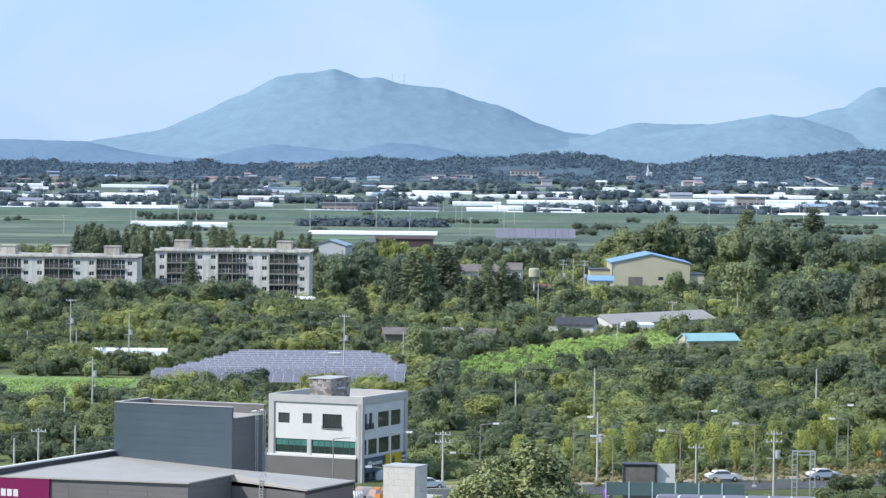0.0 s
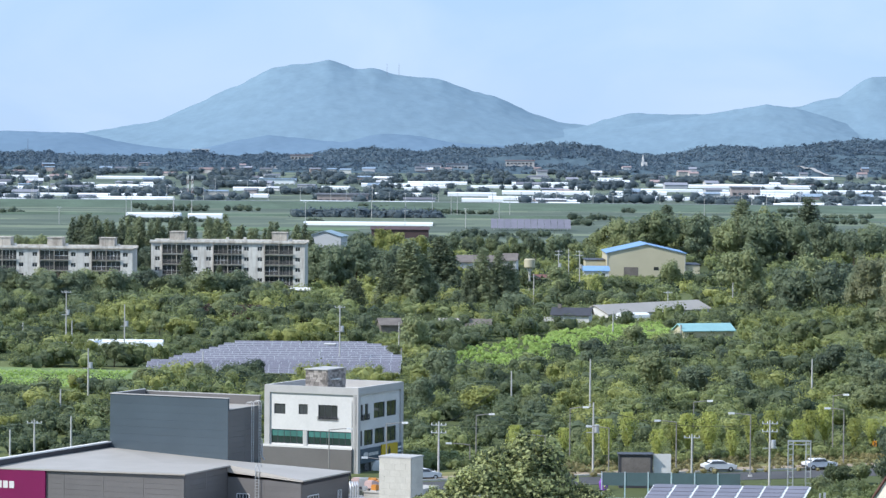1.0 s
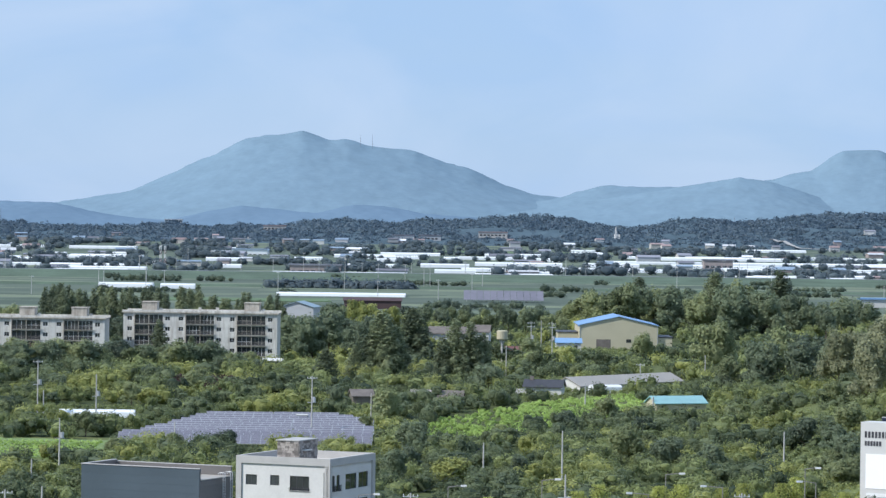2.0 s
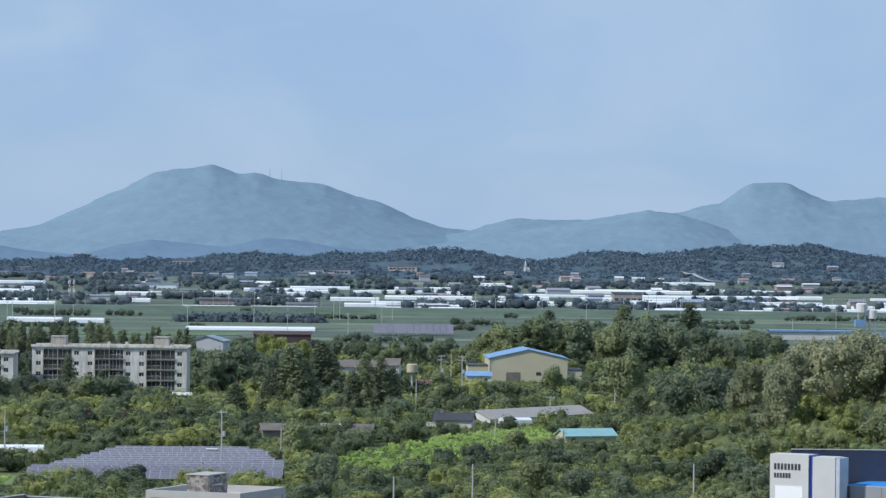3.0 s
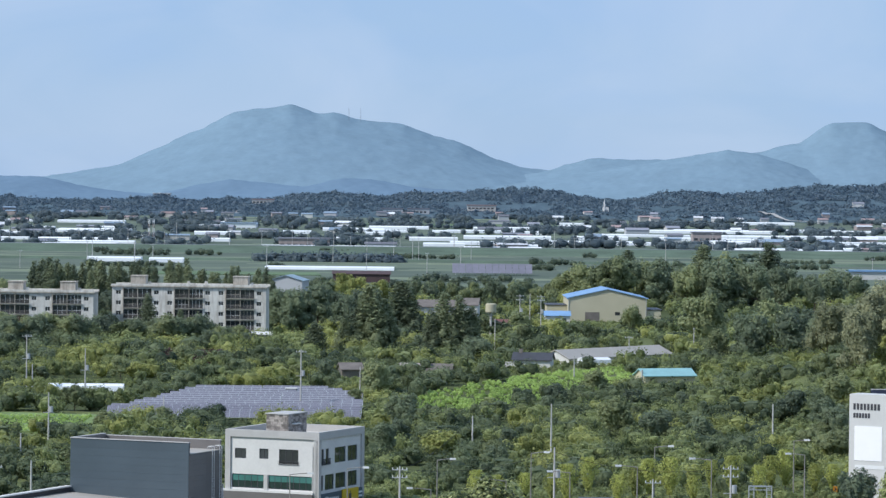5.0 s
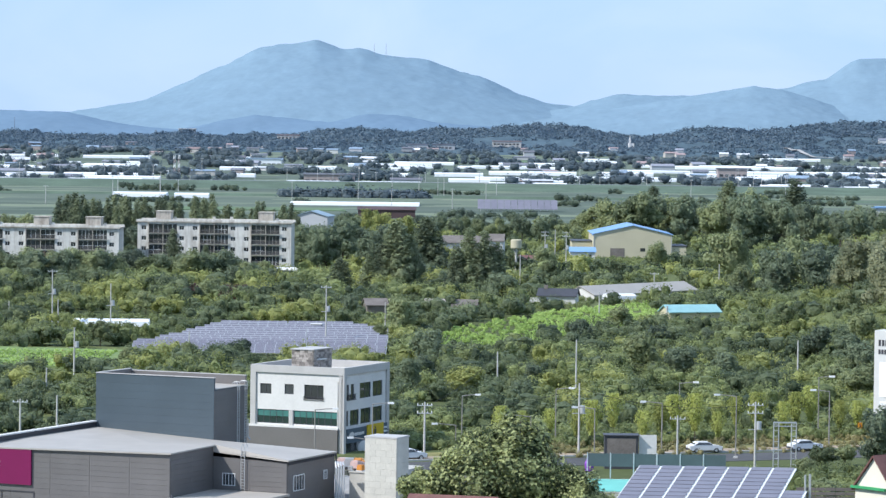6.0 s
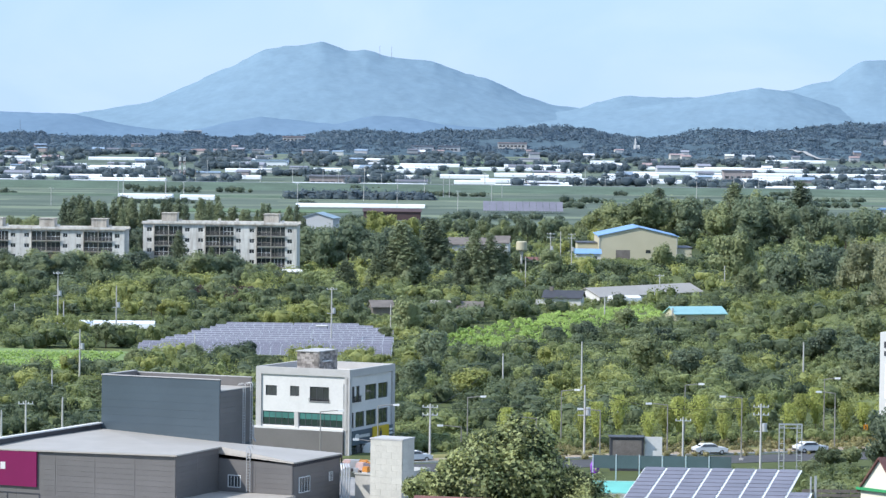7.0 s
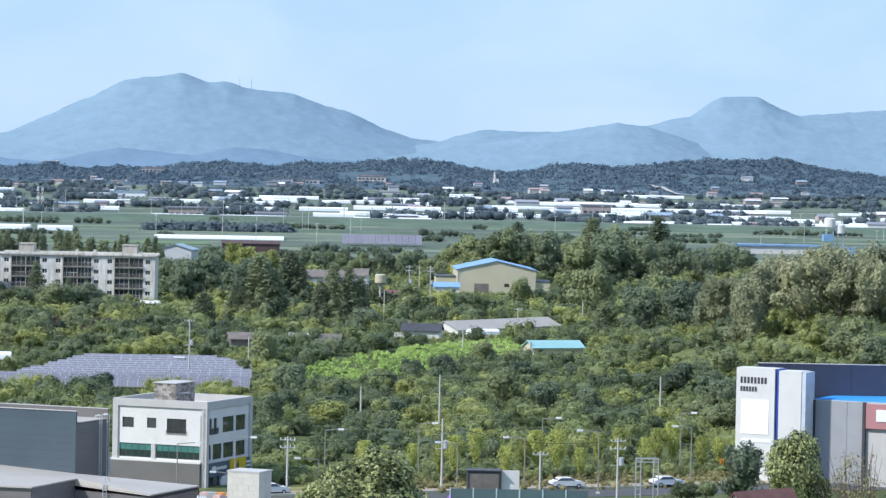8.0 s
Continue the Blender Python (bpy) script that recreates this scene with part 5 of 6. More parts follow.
tube("mast", [(0, 0, 0), (0, 0, 4.6)], [0.05, 0.04], GALV, bird, sides=5)
for z, w_ in ((4.3, 0.8), (3.6, 0.9), (2.8, 1.2)):
    boxes("bar", [(-w_, -0.03, z, w_, 0.03, z + 0.06)], GALV, bird)
tile_house = gabled("tiled_roof_house", -35.80, 335, 7.8, 6, 1.6, 3.0, WHITE, DARK, "house with a black tiled roof and white ridge studs", "house", turn=-5, z=1.43 - 2.0)
for i in range(9):
    boxes("ridge_stud", [(0.2 + i * 0.85, 2.9, 3.15, 0.45 + i * 0.85, 3.15, 3.4)], WHITE, tile_house)

sol = empty("solar_roof", pose(15.89, 302, 0, 0, 0, -4), "large tilted roof of blue solar panels with white rails", "solar array")
TZ, BZ, RUN = 9.47, 6.61 - 0.6, 16.0
rows_n = 14


def slope_part(name, u0, u1, v0, v1, lift, thick, material, parent):
    """A plate on the tilted roof; u across, v up the slope from 0 to 1; the roof leans as it recedes."""
    def at(u, v, k):
        return (u + 3.4 * v, RUN * v, BZ + (TZ - BZ) * v + k)
    q = [(u0, v0), (u1, v0), (u1, v1), (u0, v1)]
    vs = [at(u, v, lift) for u, v in q] + [at(u, v, lift + thick) for u, v in q]
    return obj(name, vs, [(0, 3, 2, 1), (4, 5, 6, 7), (0, 1, 5, 4), (1, 2, 6, 5), (2, 3, 7, 6), (3, 0, 4, 7)], material, parent)


slope_part("deck", 0.0, 15.32, -0.25, 1.0, -0.15, 0.1, FRAME, sol)
slope_part("deck", 15.33, 17.5, -0.25, 0.572, -0.15, 0.1, FRAME, sol)
for c in range(8):
    for r_ in range(-3, rows_n):
        if c == 7 and r_ > 7:
            continue
        p = slope_part("panel", 0.12 + c * 2.18, 2.02 + c * 2.18, (r_ + 0.08) / rows_n, (r_ + 0.92) / rows_n, 0.0, 0.05, PANEL, sol)
boxes("wall", [(1.2, 2, 0, 20, 14, BZ + 0.2)], CONCRETE, sol)
for x in (0.5, 8.5, 16.8):
    tube("post", [(x + 3.2, 15.2, 0), (x + 3.2, 15.2, TZ - 0.5)], [0.12, 0.12], GALV, sol, sides=6)
slat_fence = empty("slatted_screen", pose(37.18, 330, 0), "brown slatted metal screen beside the panels", "fence")
for j in range(13):
    for i in range(6):
        boxes("slat", [(i * 1.0, 0, 0.4 + j * 0.45, i * 1.0 + 0.95, 0.05 + 0.03 * (j % 2), 0.72 + j * 0.45)], BROWNROOF, slat_fence)
tube("post", [(0.9, -0.1, 0), (0.9, -0.1, 7.41)], [0.1, 0.1], GALV, slat_fence, sides=6)

wh = gabled("white_gabled_house", 42.0, 321, 5.0, 8, 7.26, 10.36, mat("cream_render", (0.72, 0.68, 0.58), 0.8, var=0.06), REDROOF, "cream house with a steep dark red roof", "house", along="y", z=0, over=0.3, turn=-50)
boxes("parapet", [(-0.3, -0.4, 7.26 - 0.1, 4.2, -0.05, 7.26 + 0.15)], mat("green_coping", (0.05, 0.3, 0.12), 0.6), wh)

# ---- road, verge and street ----
def strip(name, pts, width, lift, material, label, category, height=g, bank=0.0):
    """A ribbon that lies on the ground along points; with a bank its sides slope out."""
    vs, fs = [], []
    for i, (x, y) in enumerate(pts):
        a = Vector(pts[min(i + 1, len(pts) - 1)]) - Vector(pts[max(i - 1, 0)])
        nrm = Vector((-a.y, a.x)).normalized() * width / 2
        for s in (-1, 1):
            px, py = x + nrm.x * s, y + nrm.y * s
            vs += [(px + nrm.x * s * bank, py + nrm.y * s * bank, height(px, py) - 0.3 + (0.0 if bank else lift)), (px, py, height(px, py) + lift)]
    for i in range(len(pts) - 1):
        k = i * 4
        fs += [(k + 1, k + 3, k + 7, k + 5), (k, k + 4, k + 6, k + 2), (k, k + 1, k + 5, k + 4), (k + 2, k + 6, k + 7, k + 3)]
    return tagged(obj(name, vs, fs, material), label, category, kind="structure")


def along(x0, y0, x1, y1, n=30, sag=0.0):
    return [(x0 + (x1 - x0) * t, y0 + (y1 - y0) * t + sag * math.sin(math.pi * t)) for t in np.linspace(0, 1, n)]


strip("yard", along(-42, 372, 24, 352, 12), 62.0, 0.03, mat("yard_concrete", (0.3, 0.29, 0.28), 0.9, var=0.18, scale=0.2), "worn grey concrete yard between buildings", "yard")
strip("road", along(-14, 401, 120, 452), 9.0, 0.05, ASPHALT, "grey asphalt street with a kerb", "road")
strip("pavement", along(-12, 410, 120, 461), 3.0, 0.2, mat("tan_pavers", (0.34, 0.27, 0.2), 0.9, var=0.15), "tan paved footpath beside the street", "pavement")
strip("kerb", along(-12, 408, 120, 459), 0.3, 0.22, POLE, "pale concrete kerb stone line", "kerb")
strip("verge", along(-5, 416, 120, 467), 8.0, 0.1, mat("dry_verge", (0.2, 0.19, 0.07), 0.95, var=0.3, scale=0.3), "dry yellowish grass verge", "verge")
strip("field", along(-140, 600, -57, 585, sag=3), 44.0, 0.25, mat("crop_green", (0.17, 0.24, 0.085), 0.9, var=0.25, scale=0.15, fine=1.5), "bright green vegetable field", "field")


def lamp_post(x, y, h, arm, label="grey steel street lamp with one arm"):
    t = empty("street_lamp", pose(x, y, g(x, y)), label, "street lamp", "street lamps")
    tube("pole", [(0, 0, 0), (0, 0, h * 0.5), (0, 0, h)], [0.1, 0.085, 0.06], LAMPPOLE, t, sides=7)
    tube("arm", [(0, 0, h - 0.05), (arm * 0.6, 0, h + 0.1), (arm, 0, h + 0.15)], [0.07, 0.06, 0.055], LAMPPOLE, t, sides=6)
    s = 1 if arm > 0 else -1
    vs = [(arm + s * dx, dy, h + 0.12 + dz) for dz in (-0.1, 0.14) for dx, dy in ((-0.1, -0.12), (0.7, -0.2), (0.7, 0.2), (-0.1, 0.12))]
    obj("lamp_head", vs, [(0, 3, 2, 1), (4, 5, 6, 7), (0, 1, 5, 4), (1, 2, 6, 5), (2, 3, 7, 6), (3, 0, 4, 7)], FRAME, t, "pale lamp head")
    boxes("base", [(-0.25, -0.25, 0, 0.25, 0.25, 0.3)], POLE, t)


for x, y, h, arm in ((4.1, 439.0, 6.2, 1.8), (3.2, 428.0, 3.2, -2.5), (16.7, 437.0, 7.4, 1.8), (13.0, 425.0, 4.7, -2.6), (21.2, 422.0, 6.1, -2.3),
                     (30.3, 427.0, 6.5, -2.2), (33.7, 442.0, 8.0, 1.9), (39.4, 420.0, 8.1, -2.2), (53.4, 436.0, 7.6, -1.9), (53.6, 450.0, 8.4, 1.5),
                     (-7.5, 412.0, 7.2, 2.0), (-14.8, 412.0, 6.4, 2.3), (-8.2, 405.0, 3.4, -1.6)):
    lamp_post(x, y, h, arm)


def utility_pole(x, y, h, arms=2, box=False, z=None, label="grey concrete utility pole with cross arms"):
    t = empty("utility_pole", pose(x, y, g(x, y) if z is None else z), label, "utility pole", "utility poles")
    tube("pole", [(0, 0, -0.5), (0, 0, h)], [0.16, 0.1], POLE, t, sides=8)
    for k in range(arms):
        zc = h - 0.5 - 1.0 * k
        arm = boxes("cross_arm", [(-1.0, -0.05, zc, 1.0, 0.05, zc + 0.1)], GALV, t)
        for u in (-0.9, -0.3, 0.35, 0.9):
            tube("insulator", [(u, 0, zc + 0.1), (u, 0, zc + 0.35)], [0.06, 0.04], FRAME, arm, sides=6)
    if box:
        tr = tube("transformer", [(0.45, -0.1, h * 0.58), (0.45, -0.1, h * 0.58 + 1.0)], [0.32, 0.32], GALV, t, sides=10)
        boxes("bracket", [(-0.9, -0.06, h * 0.57, 0.9, 0.06, h * 0.58)], GALV, t)


for x, y, h, arms, box in ((-78.2, 668.0, 11.9, 1, True), (-77.0, 668.0, 5.7, 0, False), (-64.3, 649.0, 10.3, 0, True), (-60.5, 549.0, 8.0, 0, True), (-44.7, 597.0, 4.6, 0, False),
                           (-20.5, 624.0, 11.9, 1, True), (-9.5, 649.0, 6.9, 0, False), (10.5, 523.0, 6.5, 0, False), (22.2, 501.0, 10.0, 0, False),
                           (19.2, 423.0, 9.3, 0, True), (-0.9, 416.0, 7.2, 2, False), (60.2, 535.0, 7.9, 0, False), (-54.1, 427.0, 6.1, 1, False), (-50.2, 435.0, 5.9, 0, False),
                           (-57.7, 430.0, 4.5, 0, False), (30.7, 405.0, 6.8, 1, False), (40.8, 409.0, 8.3, 2, True), (-59.7, 503.0, 4.5, 0, False),
                           (-91.0, 698.0, 3.0, 0, False), (30.6, 894.0, 11.3, 2, True), (34.8, 932.0, 10.5, 0, False), (36.0, 884.0, 11.5, 2, True), (21.7, 814.0, 7.8, 0, False),
                           (51.1, 752.0, 7.2, 1, False), (69.7, 793.0, 7.1, 0, False), (71.7, 763.0, 4.0, 0, False), (36.0, 704.0, 4.9, 0, False)):
    utility_pole(x, y, h, arms, box)
scr = mat("power_cable", (0.02, 0.02, 0.02), 0.6, var=0.1)


def cable(a, b, sag):
    pts = [Vector(a).lerp(Vector(b), t) - Vector((0, 0, sag * 4 * t * (1 - t))) for t in np.linspace(0, 1, 9)]
    tagged(tube("overhead_cable", pts, [0.025] * 9, scr, sides=4), "thin black overhead cable between poles", "cable", "overhead cables")


cable((-57.08, 450.0, 4.01), (-68.91, 440.0, 3.51), 0.6)
cable((-0.96, 430.0, 5.72), (19.45, 430.0, 8.15), 1.2)
cable((-0.95, 430.0, 4.97), (-5.87, 425.0, 2.76), 0.6)
cable((19.45, 430.0, 8.15), (41.33, 415.0, 7.50), 1.4)
cable((-0.95, 430.0, 5.49), (10.35, 520.0, 6.39), 1.0)

fence = empty("court_fence", pose(18.52, 385, 0, 0, 0, -2), "dark grey-green fence panels on pale posts", "fence")
FZ0, FZ1 = 2.38, 3.93
fg = mat("fence_green", (0.085, 0.108, 0.112), 0.5, var=0.1)
for i in range(6):
    boxes("fence_panel", [(i * 2.75 + 0.1, 0, FZ0, i * 2.75 + 2.65, 0.06, FZ1)], fg, fence)
    boxes("post", [(i * 2.75 - 0.06, -0.06, 0, i * 2.75 + 0.08, 0.1, FZ1 + 0.1)], GALV, fence)
    boxes("lower_net", [(i * 2.75 + 0.1, 0.02, 0.1, i * 2.75 + 2.65, 0.05, 0.9)], FRAME, fence)
court = boxes("sports_court", [(-1, -13, 0.02, 17, -0.4, 0.12)], mat("turquoise_court", (0.16, 0.48, 0.42), 0.7, var=0.1))
court.matrix_world = pose(18.52, 385, 0.8, 0, 0, -2)
tagged(court, "bright turquoise sports court surface", "court", kind="structure")
court_base = boxes("court_base", [(-1.1, -13.1, -1, 17.1, -0.3, 0.02)], CONCRETE)
court_base.matrix_world = court.matrix_world
tagged(court_base, "concrete base under the court", "base", kind="structure")
gate = empty("steel_gantry", pose(42.17, 400, 0), "white steel lattice goal frame by the road", "frame")
GZ = 6.61
for u in (0, 0.62, 2.2, 2.8):
    tube("post", [(u, 0, 0), (u, 0, GZ)], [0.07, 0.07], GALV, gate, sides=6)
for z in np.arange(0.6, GZ, 0.7):
    boxes("rung", [(0, -0.03, z, 0.62, 0.03, z + 0.06)], GALV, gate)
    boxes("rung", [(2.2, -0.03, z, 2.8, 0.03, z + 0.06)], GALV, gate)
boxes("beam", [(0, -0.06, GZ - 0.2, 2.8, 0.06, GZ), (0, -0.06, GZ - 0.6, 2.8, 0.06, GZ - 0.5)], GALV, gate)
bb = empty("site_cabin", pose(21.65, 405, 0), "dark brown cabin beside a white panel", "cabin")
BZT = 4.15
boxes("wall", [(0, 0, 0, 4.2, 2.5, BZT)], DARK, bb)
boxes("front_panel", [(0.3, -0.06, 0.9, 3.9, -0.01, BZT - 0.3)], BROWNROOF, bb)
boxes("white_panel", [(4.3, 0.5, 0, 6.5, 0.7, BZT + 0.1)], WHITE, bb, "white boarded panel")
boxes("roof", [(-0.15, -0.2, BZT, 4.3, 2.6, BZT + 0.12)], DARK, bb)
stat = tube("purple_bin", [(19.60, 402, 0), (19.60, 402, 1.0), (19.60, 402, 1.5), (19.60, 402, 2.1)], [0.5, 0.6, 0.35, 0.1], mat("purple_plastic", (0.22, 0.06, 0.4), 0.5), sides=12)
tagged(stat, "small purple roadside bin", "bin")


def car(x, y, turn, paint, label):
    t = empty("car", pose(x, y, 0.06, 0, 0, turn), label, "car", "cars on the street")
    prof = [(-2.2, 0.35), (2.2, 0.35), (2.25, 0.75), (1.9, 0.95), (1.0, 1.0), (0.45, 1.42), (-1.1, 1.45), (-1.8, 1.0), (-2.25, 0.9)]
    n = len(prof)
    vs = [(u, -0.88, z) for u, z in prof] + [(u, 0.88, z) for u, z in prof]
    vs = [(u, v * (0.8 if z > 1.2 else 1), z) for u, v, z in vs]
    obj("body", vs, [tuple(range(n)), tuple(range(2 * n - 1, n - 1, -1))] + [(i, n + i, n + (i + 1) % n, (i + 1) % n) for i in range(n)], paint, t)
    for s in (-1, 1):
        vs = [(u, s * w_, z) for u, w_, z in ((0.9, 0.87, 1.03), (0.42, 0.76, 1.37), (-1.0, 0.76, 1.39), (-1.6, 0.87, 1.03))]
        vs += [(a, b + s * 0.02, c) for a, b, c in vs]
        obj("side_window", vs, [(4, 5, 6, 7), (0, 3, 2, 1), (0, 1, 5, 4), (2, 3, 7, 6)], GLASS, t)
    boxes("windscreen", [(0.55, -0.7, 1.02, 0.62, 0.7, 1.3), (-1.6, -0.7, 1.05, -1.5, 0.7, 1.3)], GLASS, t)
    for u in (2.2, -2.3):
        boxes("bumper", [(u, -0.85, 0.35, u + 0.1, 0.85, 0.6)], DARK, t)
    for u in (-1.35, 1.4):
        for s in (-0.8, 0.8):
            wh_ = tube("wheel", [(u, s - 0.1, 0.32), (u, s + 0.1, 0.32)], [0.32, 0.32], scr, t, sides=12)
            tube("rim", [(u, s - 0.12, 0.32), (u, s + 0.12, 0.32)], [0.19, 0.19], GALV, wh_, sides=10)
    for s in (-0.65, 0.65):
        boxes("headlight", [(2.24, s - 0.18, 0.68, 2.3, s + 0.18, 0.82)], FRAME, t)


CARW = mat("white_car_paint", (0.75, 0.75, 0.76), 0.25, var=0.03, bump=0)
CARB = mat("black_car_paint", (0.03, 0.03, 0.035), 0.25, var=0.1, bump=0)
car(35.9, 427.0, 15, CARW, "white saloon car standing in the street")
car(49.6, 431.0, 22, CARW, "white saloon car near the lattice frame")
car(-2.9, 413.0, 25, CARW, "pale saloon car parked behind the tower")
car(-3.7, 416.0, 25, CARB, "dark car parked behind the tower")
arrow = empty("bend_sign", pose(59.8, 453.0, 0), "orange bend marker sign on a post", "road sign")
boxes("plate", [(-0.3, -0.03, 1.1, 0.3, 0.03, 1.9)], mat("orange_plate", (0.7, 0.3, 0.03), 0.5), arrow)
obj("chevron", [(-0.15, -0.04, 1.75), (0.02, -0.04, 1.75), (0.2, -0.04, 1.5), (0.02, -0.04, 1.25), (-0.15, -0.04, 1.25), (0.02, -0.04, 1.5)], [(0, 1, 2, 5), (5, 2, 3, 4)], DARK, arrow)
tube("post", [(0, 0.05, 0), (0, 0.05, 2.1)], [0.05, 0.05], GALV, arrow, sides=6)

# ---- showroom with the white pylon ----
SX, SYY = 60.14, 442
ST =  15.50
show = empty("show_house", pose(SX, SYY, 0, 0, 0, -30), "show house with white sign pylon and navy roof screen", "building")
PW = mat("pylon_white", (0.6, 0.6, 0.585), 0.5, var=0.04)
py = boxes("sign_pylon", [(0, 0, 0, 5.6, 3.2, ST)], PW, show, "tall white sign pylon")
boxes("sign_board", [(0.8, -0.06, ST - 9.0, 4.8, -0.01, ST - 4.3)], mat("bright_board", (0.92, 0.92, 0.93), 0.4, var=0.02), py, "blank bright white board")
for k in range(8):
    boxes("lettering", [(0.6 + k * 0.5, -0.05, ST - 2.1, 0.92 + k * 0.5, -0.01, ST - 1.25)], DARK, py, "dark bars for writing")
    if k < 6:
        boxes("lettering", [(0.6 + k * 0.42, -0.05, ST - 3.2, 0.9 + k * 0.42, -0.01, ST - 2.55)], DARK, py)
boxes("lower_band", [(0.9, -0.05, ST - 10.1, 5.2, -0.01, ST - 9.6)], FRAME, py)
boxes("blue_fin", [(5.62, 0.3, 0, 6.2, 3.0, ST - 0.05)], mat("royal_blue", (0.03, 0.06, 0.3), 0.5), show, "royal blue fin")
boxes("white_pier", [(6.24, -0.1, 0, 9.5, 3.2, ST - 0.2)], PW, show)
boxes("pier_side", [(9.52, 0, 0, 10.1, 3.3, ST - 0.3)], mat("pale_blue_grey", (0.5, 0.54, 0.62), 0.6), show)
NAVY = mat("navy_cladding", (0.052, 0.06, 0.095), 0.5, 0.2, var=0.08, rand=0.1)
SCREEN = pose(0.5, 6.5, 0, 0, 0, 28.8)
boxes("roof_screen_wall", [(0, 0.06, 0, 52, 0.5, ST + 0.2)], NAVY, show, "navy steel roof screen", SCREEN)
for i in range(4):
    boxes("screen_panel", [(0.02 + i * 13, 0, ST - 4.2, 12.99 + i * 13, 0.06, ST + 0.25)], NAVY, show, "", SCREEN)
boxes("screen_capping", [(0, -0.06, ST + 0.26, 52, 0.55, ST + 0.36)], GREYTRIM, show, "pale metal capping", SCREEN)
prism("blue_roof", [(9.8, 4.0), (44, 4.0), (44, 30.2), (9.8, 11.5)], ST - 4.3, ST - 4.0, mat("bright_blue_roof", (0.05, 0.3, 0.75), 0.45, var=0.06), show, "bright blue flat roof")
boxes("wall", [(9.7, 3.4, 0, 60, 3.9, ST - 4.1)], GREYTRIM, show)
for i in range(3):
    boxes("wall_panel", [(10.3 + i * 2.3, 3.3, 0.2, 12.55 + i * 2.3, 3.4, ST - 4.15)], mat("grey_panel", (0.3, 0.31, 0.33), 0.6, var=0.06), show)
boxes("corner_post", [(10.12, 2.9, 0, 10.28, 3.38, ST - 4.1), (17.2, 2.9, 0, 17.6, 3.38, ST - 4.1)], DARK, show)
ps = boxes("fascia_sign", [(17.7, 2.9, ST - 7.6, 60, 3.3, ST - 4.3)], mat("dusty_pink", (0.4, 0.19, 0.2), 0.5, var=0.05), show, "dusty pink fascia sign")
for k in range(4):
    boxes("lettering", [(19.2 + k * 2.6, 2.8, ST - 6.6, 21.2 + k * 2.6, 2.88, ST - 5.0)], FRAME, ps)

# ---- solar field ----
MODULES = {}


def module_one(du):
    """One module plate; plates of one width share a mesh."""
    key = round(du, 2)
    if key not in MODULES:
        q = [(0.055, 0.07, 0.0736), (du - 0.055, 0.07, 0.0736), (du - 0.055, 0.93, 0.364), (0.055, 0.93, 0.364)]
        ob = obj("module", q + [(a, b, c + 0.03) for a, b, c in q], [(0, 3, 2, 1), (4, 5, 6, 7), (0, 1, 5, 4), (1, 2, 6, 5), (2, 3, 7, 6), (3, 0, 4, 7)], PANEL)
        MODULES[key] = ob.data
        return ob
    return new("module", MODULES[key])


def solar_table(x, y, length):
    """A ground-mounted rack of modules, two high, tilted towards the light."""
    t = empty("solar_table", pose(x, y, g(x, y)), "ground-mounted rack of grey-blue solar modules", "solar panel", "solar field")
    run, rise, z = 4.0, 1.35, 0.9
    n = max(1, int(length / 1.7))
    du = length / n
    vs, fs = [], []
    single = y < 606
    for i in range(n):
        for j in range(4):
            if single:
                one = module_one(du)
                one.parent = t
                one.matrix_basis = Matrix.Translation((i * du, run * j / 4, z + rise * j / 4))
                continue
            k = len(vs)
            for a, b in ((i * du + 0.055, j / 4 + 0.02), ((i + 1) * du - 0.055, j / 4 + 0.02), ((i + 1) * du - 0.055, (j + 1) / 4 - 0.02), (i * du + 0.055, (j + 1) / 4 - 0.02)):
                vs.append((a, run * b, z + rise * b + 0.05))
            fs.append((k, k + 1, k + 2, k + 3))
    if vs:
        tagged(obj("module_field", vs, fs, PANEL, t), kind="stuff")
    q = [(0, 0, z), (length, 0, z), (length, run, z + rise), (0, run, z + rise)]
    obj("frame", q + [(a, b, c + 0.03) for a, b, c in q], [(0, 3, 2, 1), (4, 5, 6, 7), (0, 1, 5, 4), (1, 2, 6, 5), (2, 3, 7, 6), (3, 0, 4, 7)], GALV, t, "pale aluminium frame")
    for u in (0.5, length / 2, length - 0.5):
        boxes("leg", [(u - 0.05, 0.5, -0.3, u + 0.05, 0.6, z + 0.15), (u - 0.05, 3.3, -0.3, u + 0.05, 3.4, z + 1.05)], GALV, t)


sr = np.random.default_rng(2)
for k in range(12):
    y = 594 + k * 5.9
    a, b = solar_edges(y)
    a += 7.0 if k == 0 else 0
    x = a + sr.uniform(0, 2)
    while x < b - 3:
        ln = min(sr.uniform(9, 14), b - x)
        if not (-27 < x + ln / 2 < -21 and y > 640 and k % 5 == 3):
            solar_table(x, y, ln)
        x += ln + 0.25
boxes_ = boxes("inverter_cabin", [(-24.5, 655, 0, -22.5, 657, 2.6), (-24.7, 654.8, 2.6, -22.3, 657.2, 2.75)], WHITE)
tagged(boxes_, "small white inverter cabin among the panels", "cabin")


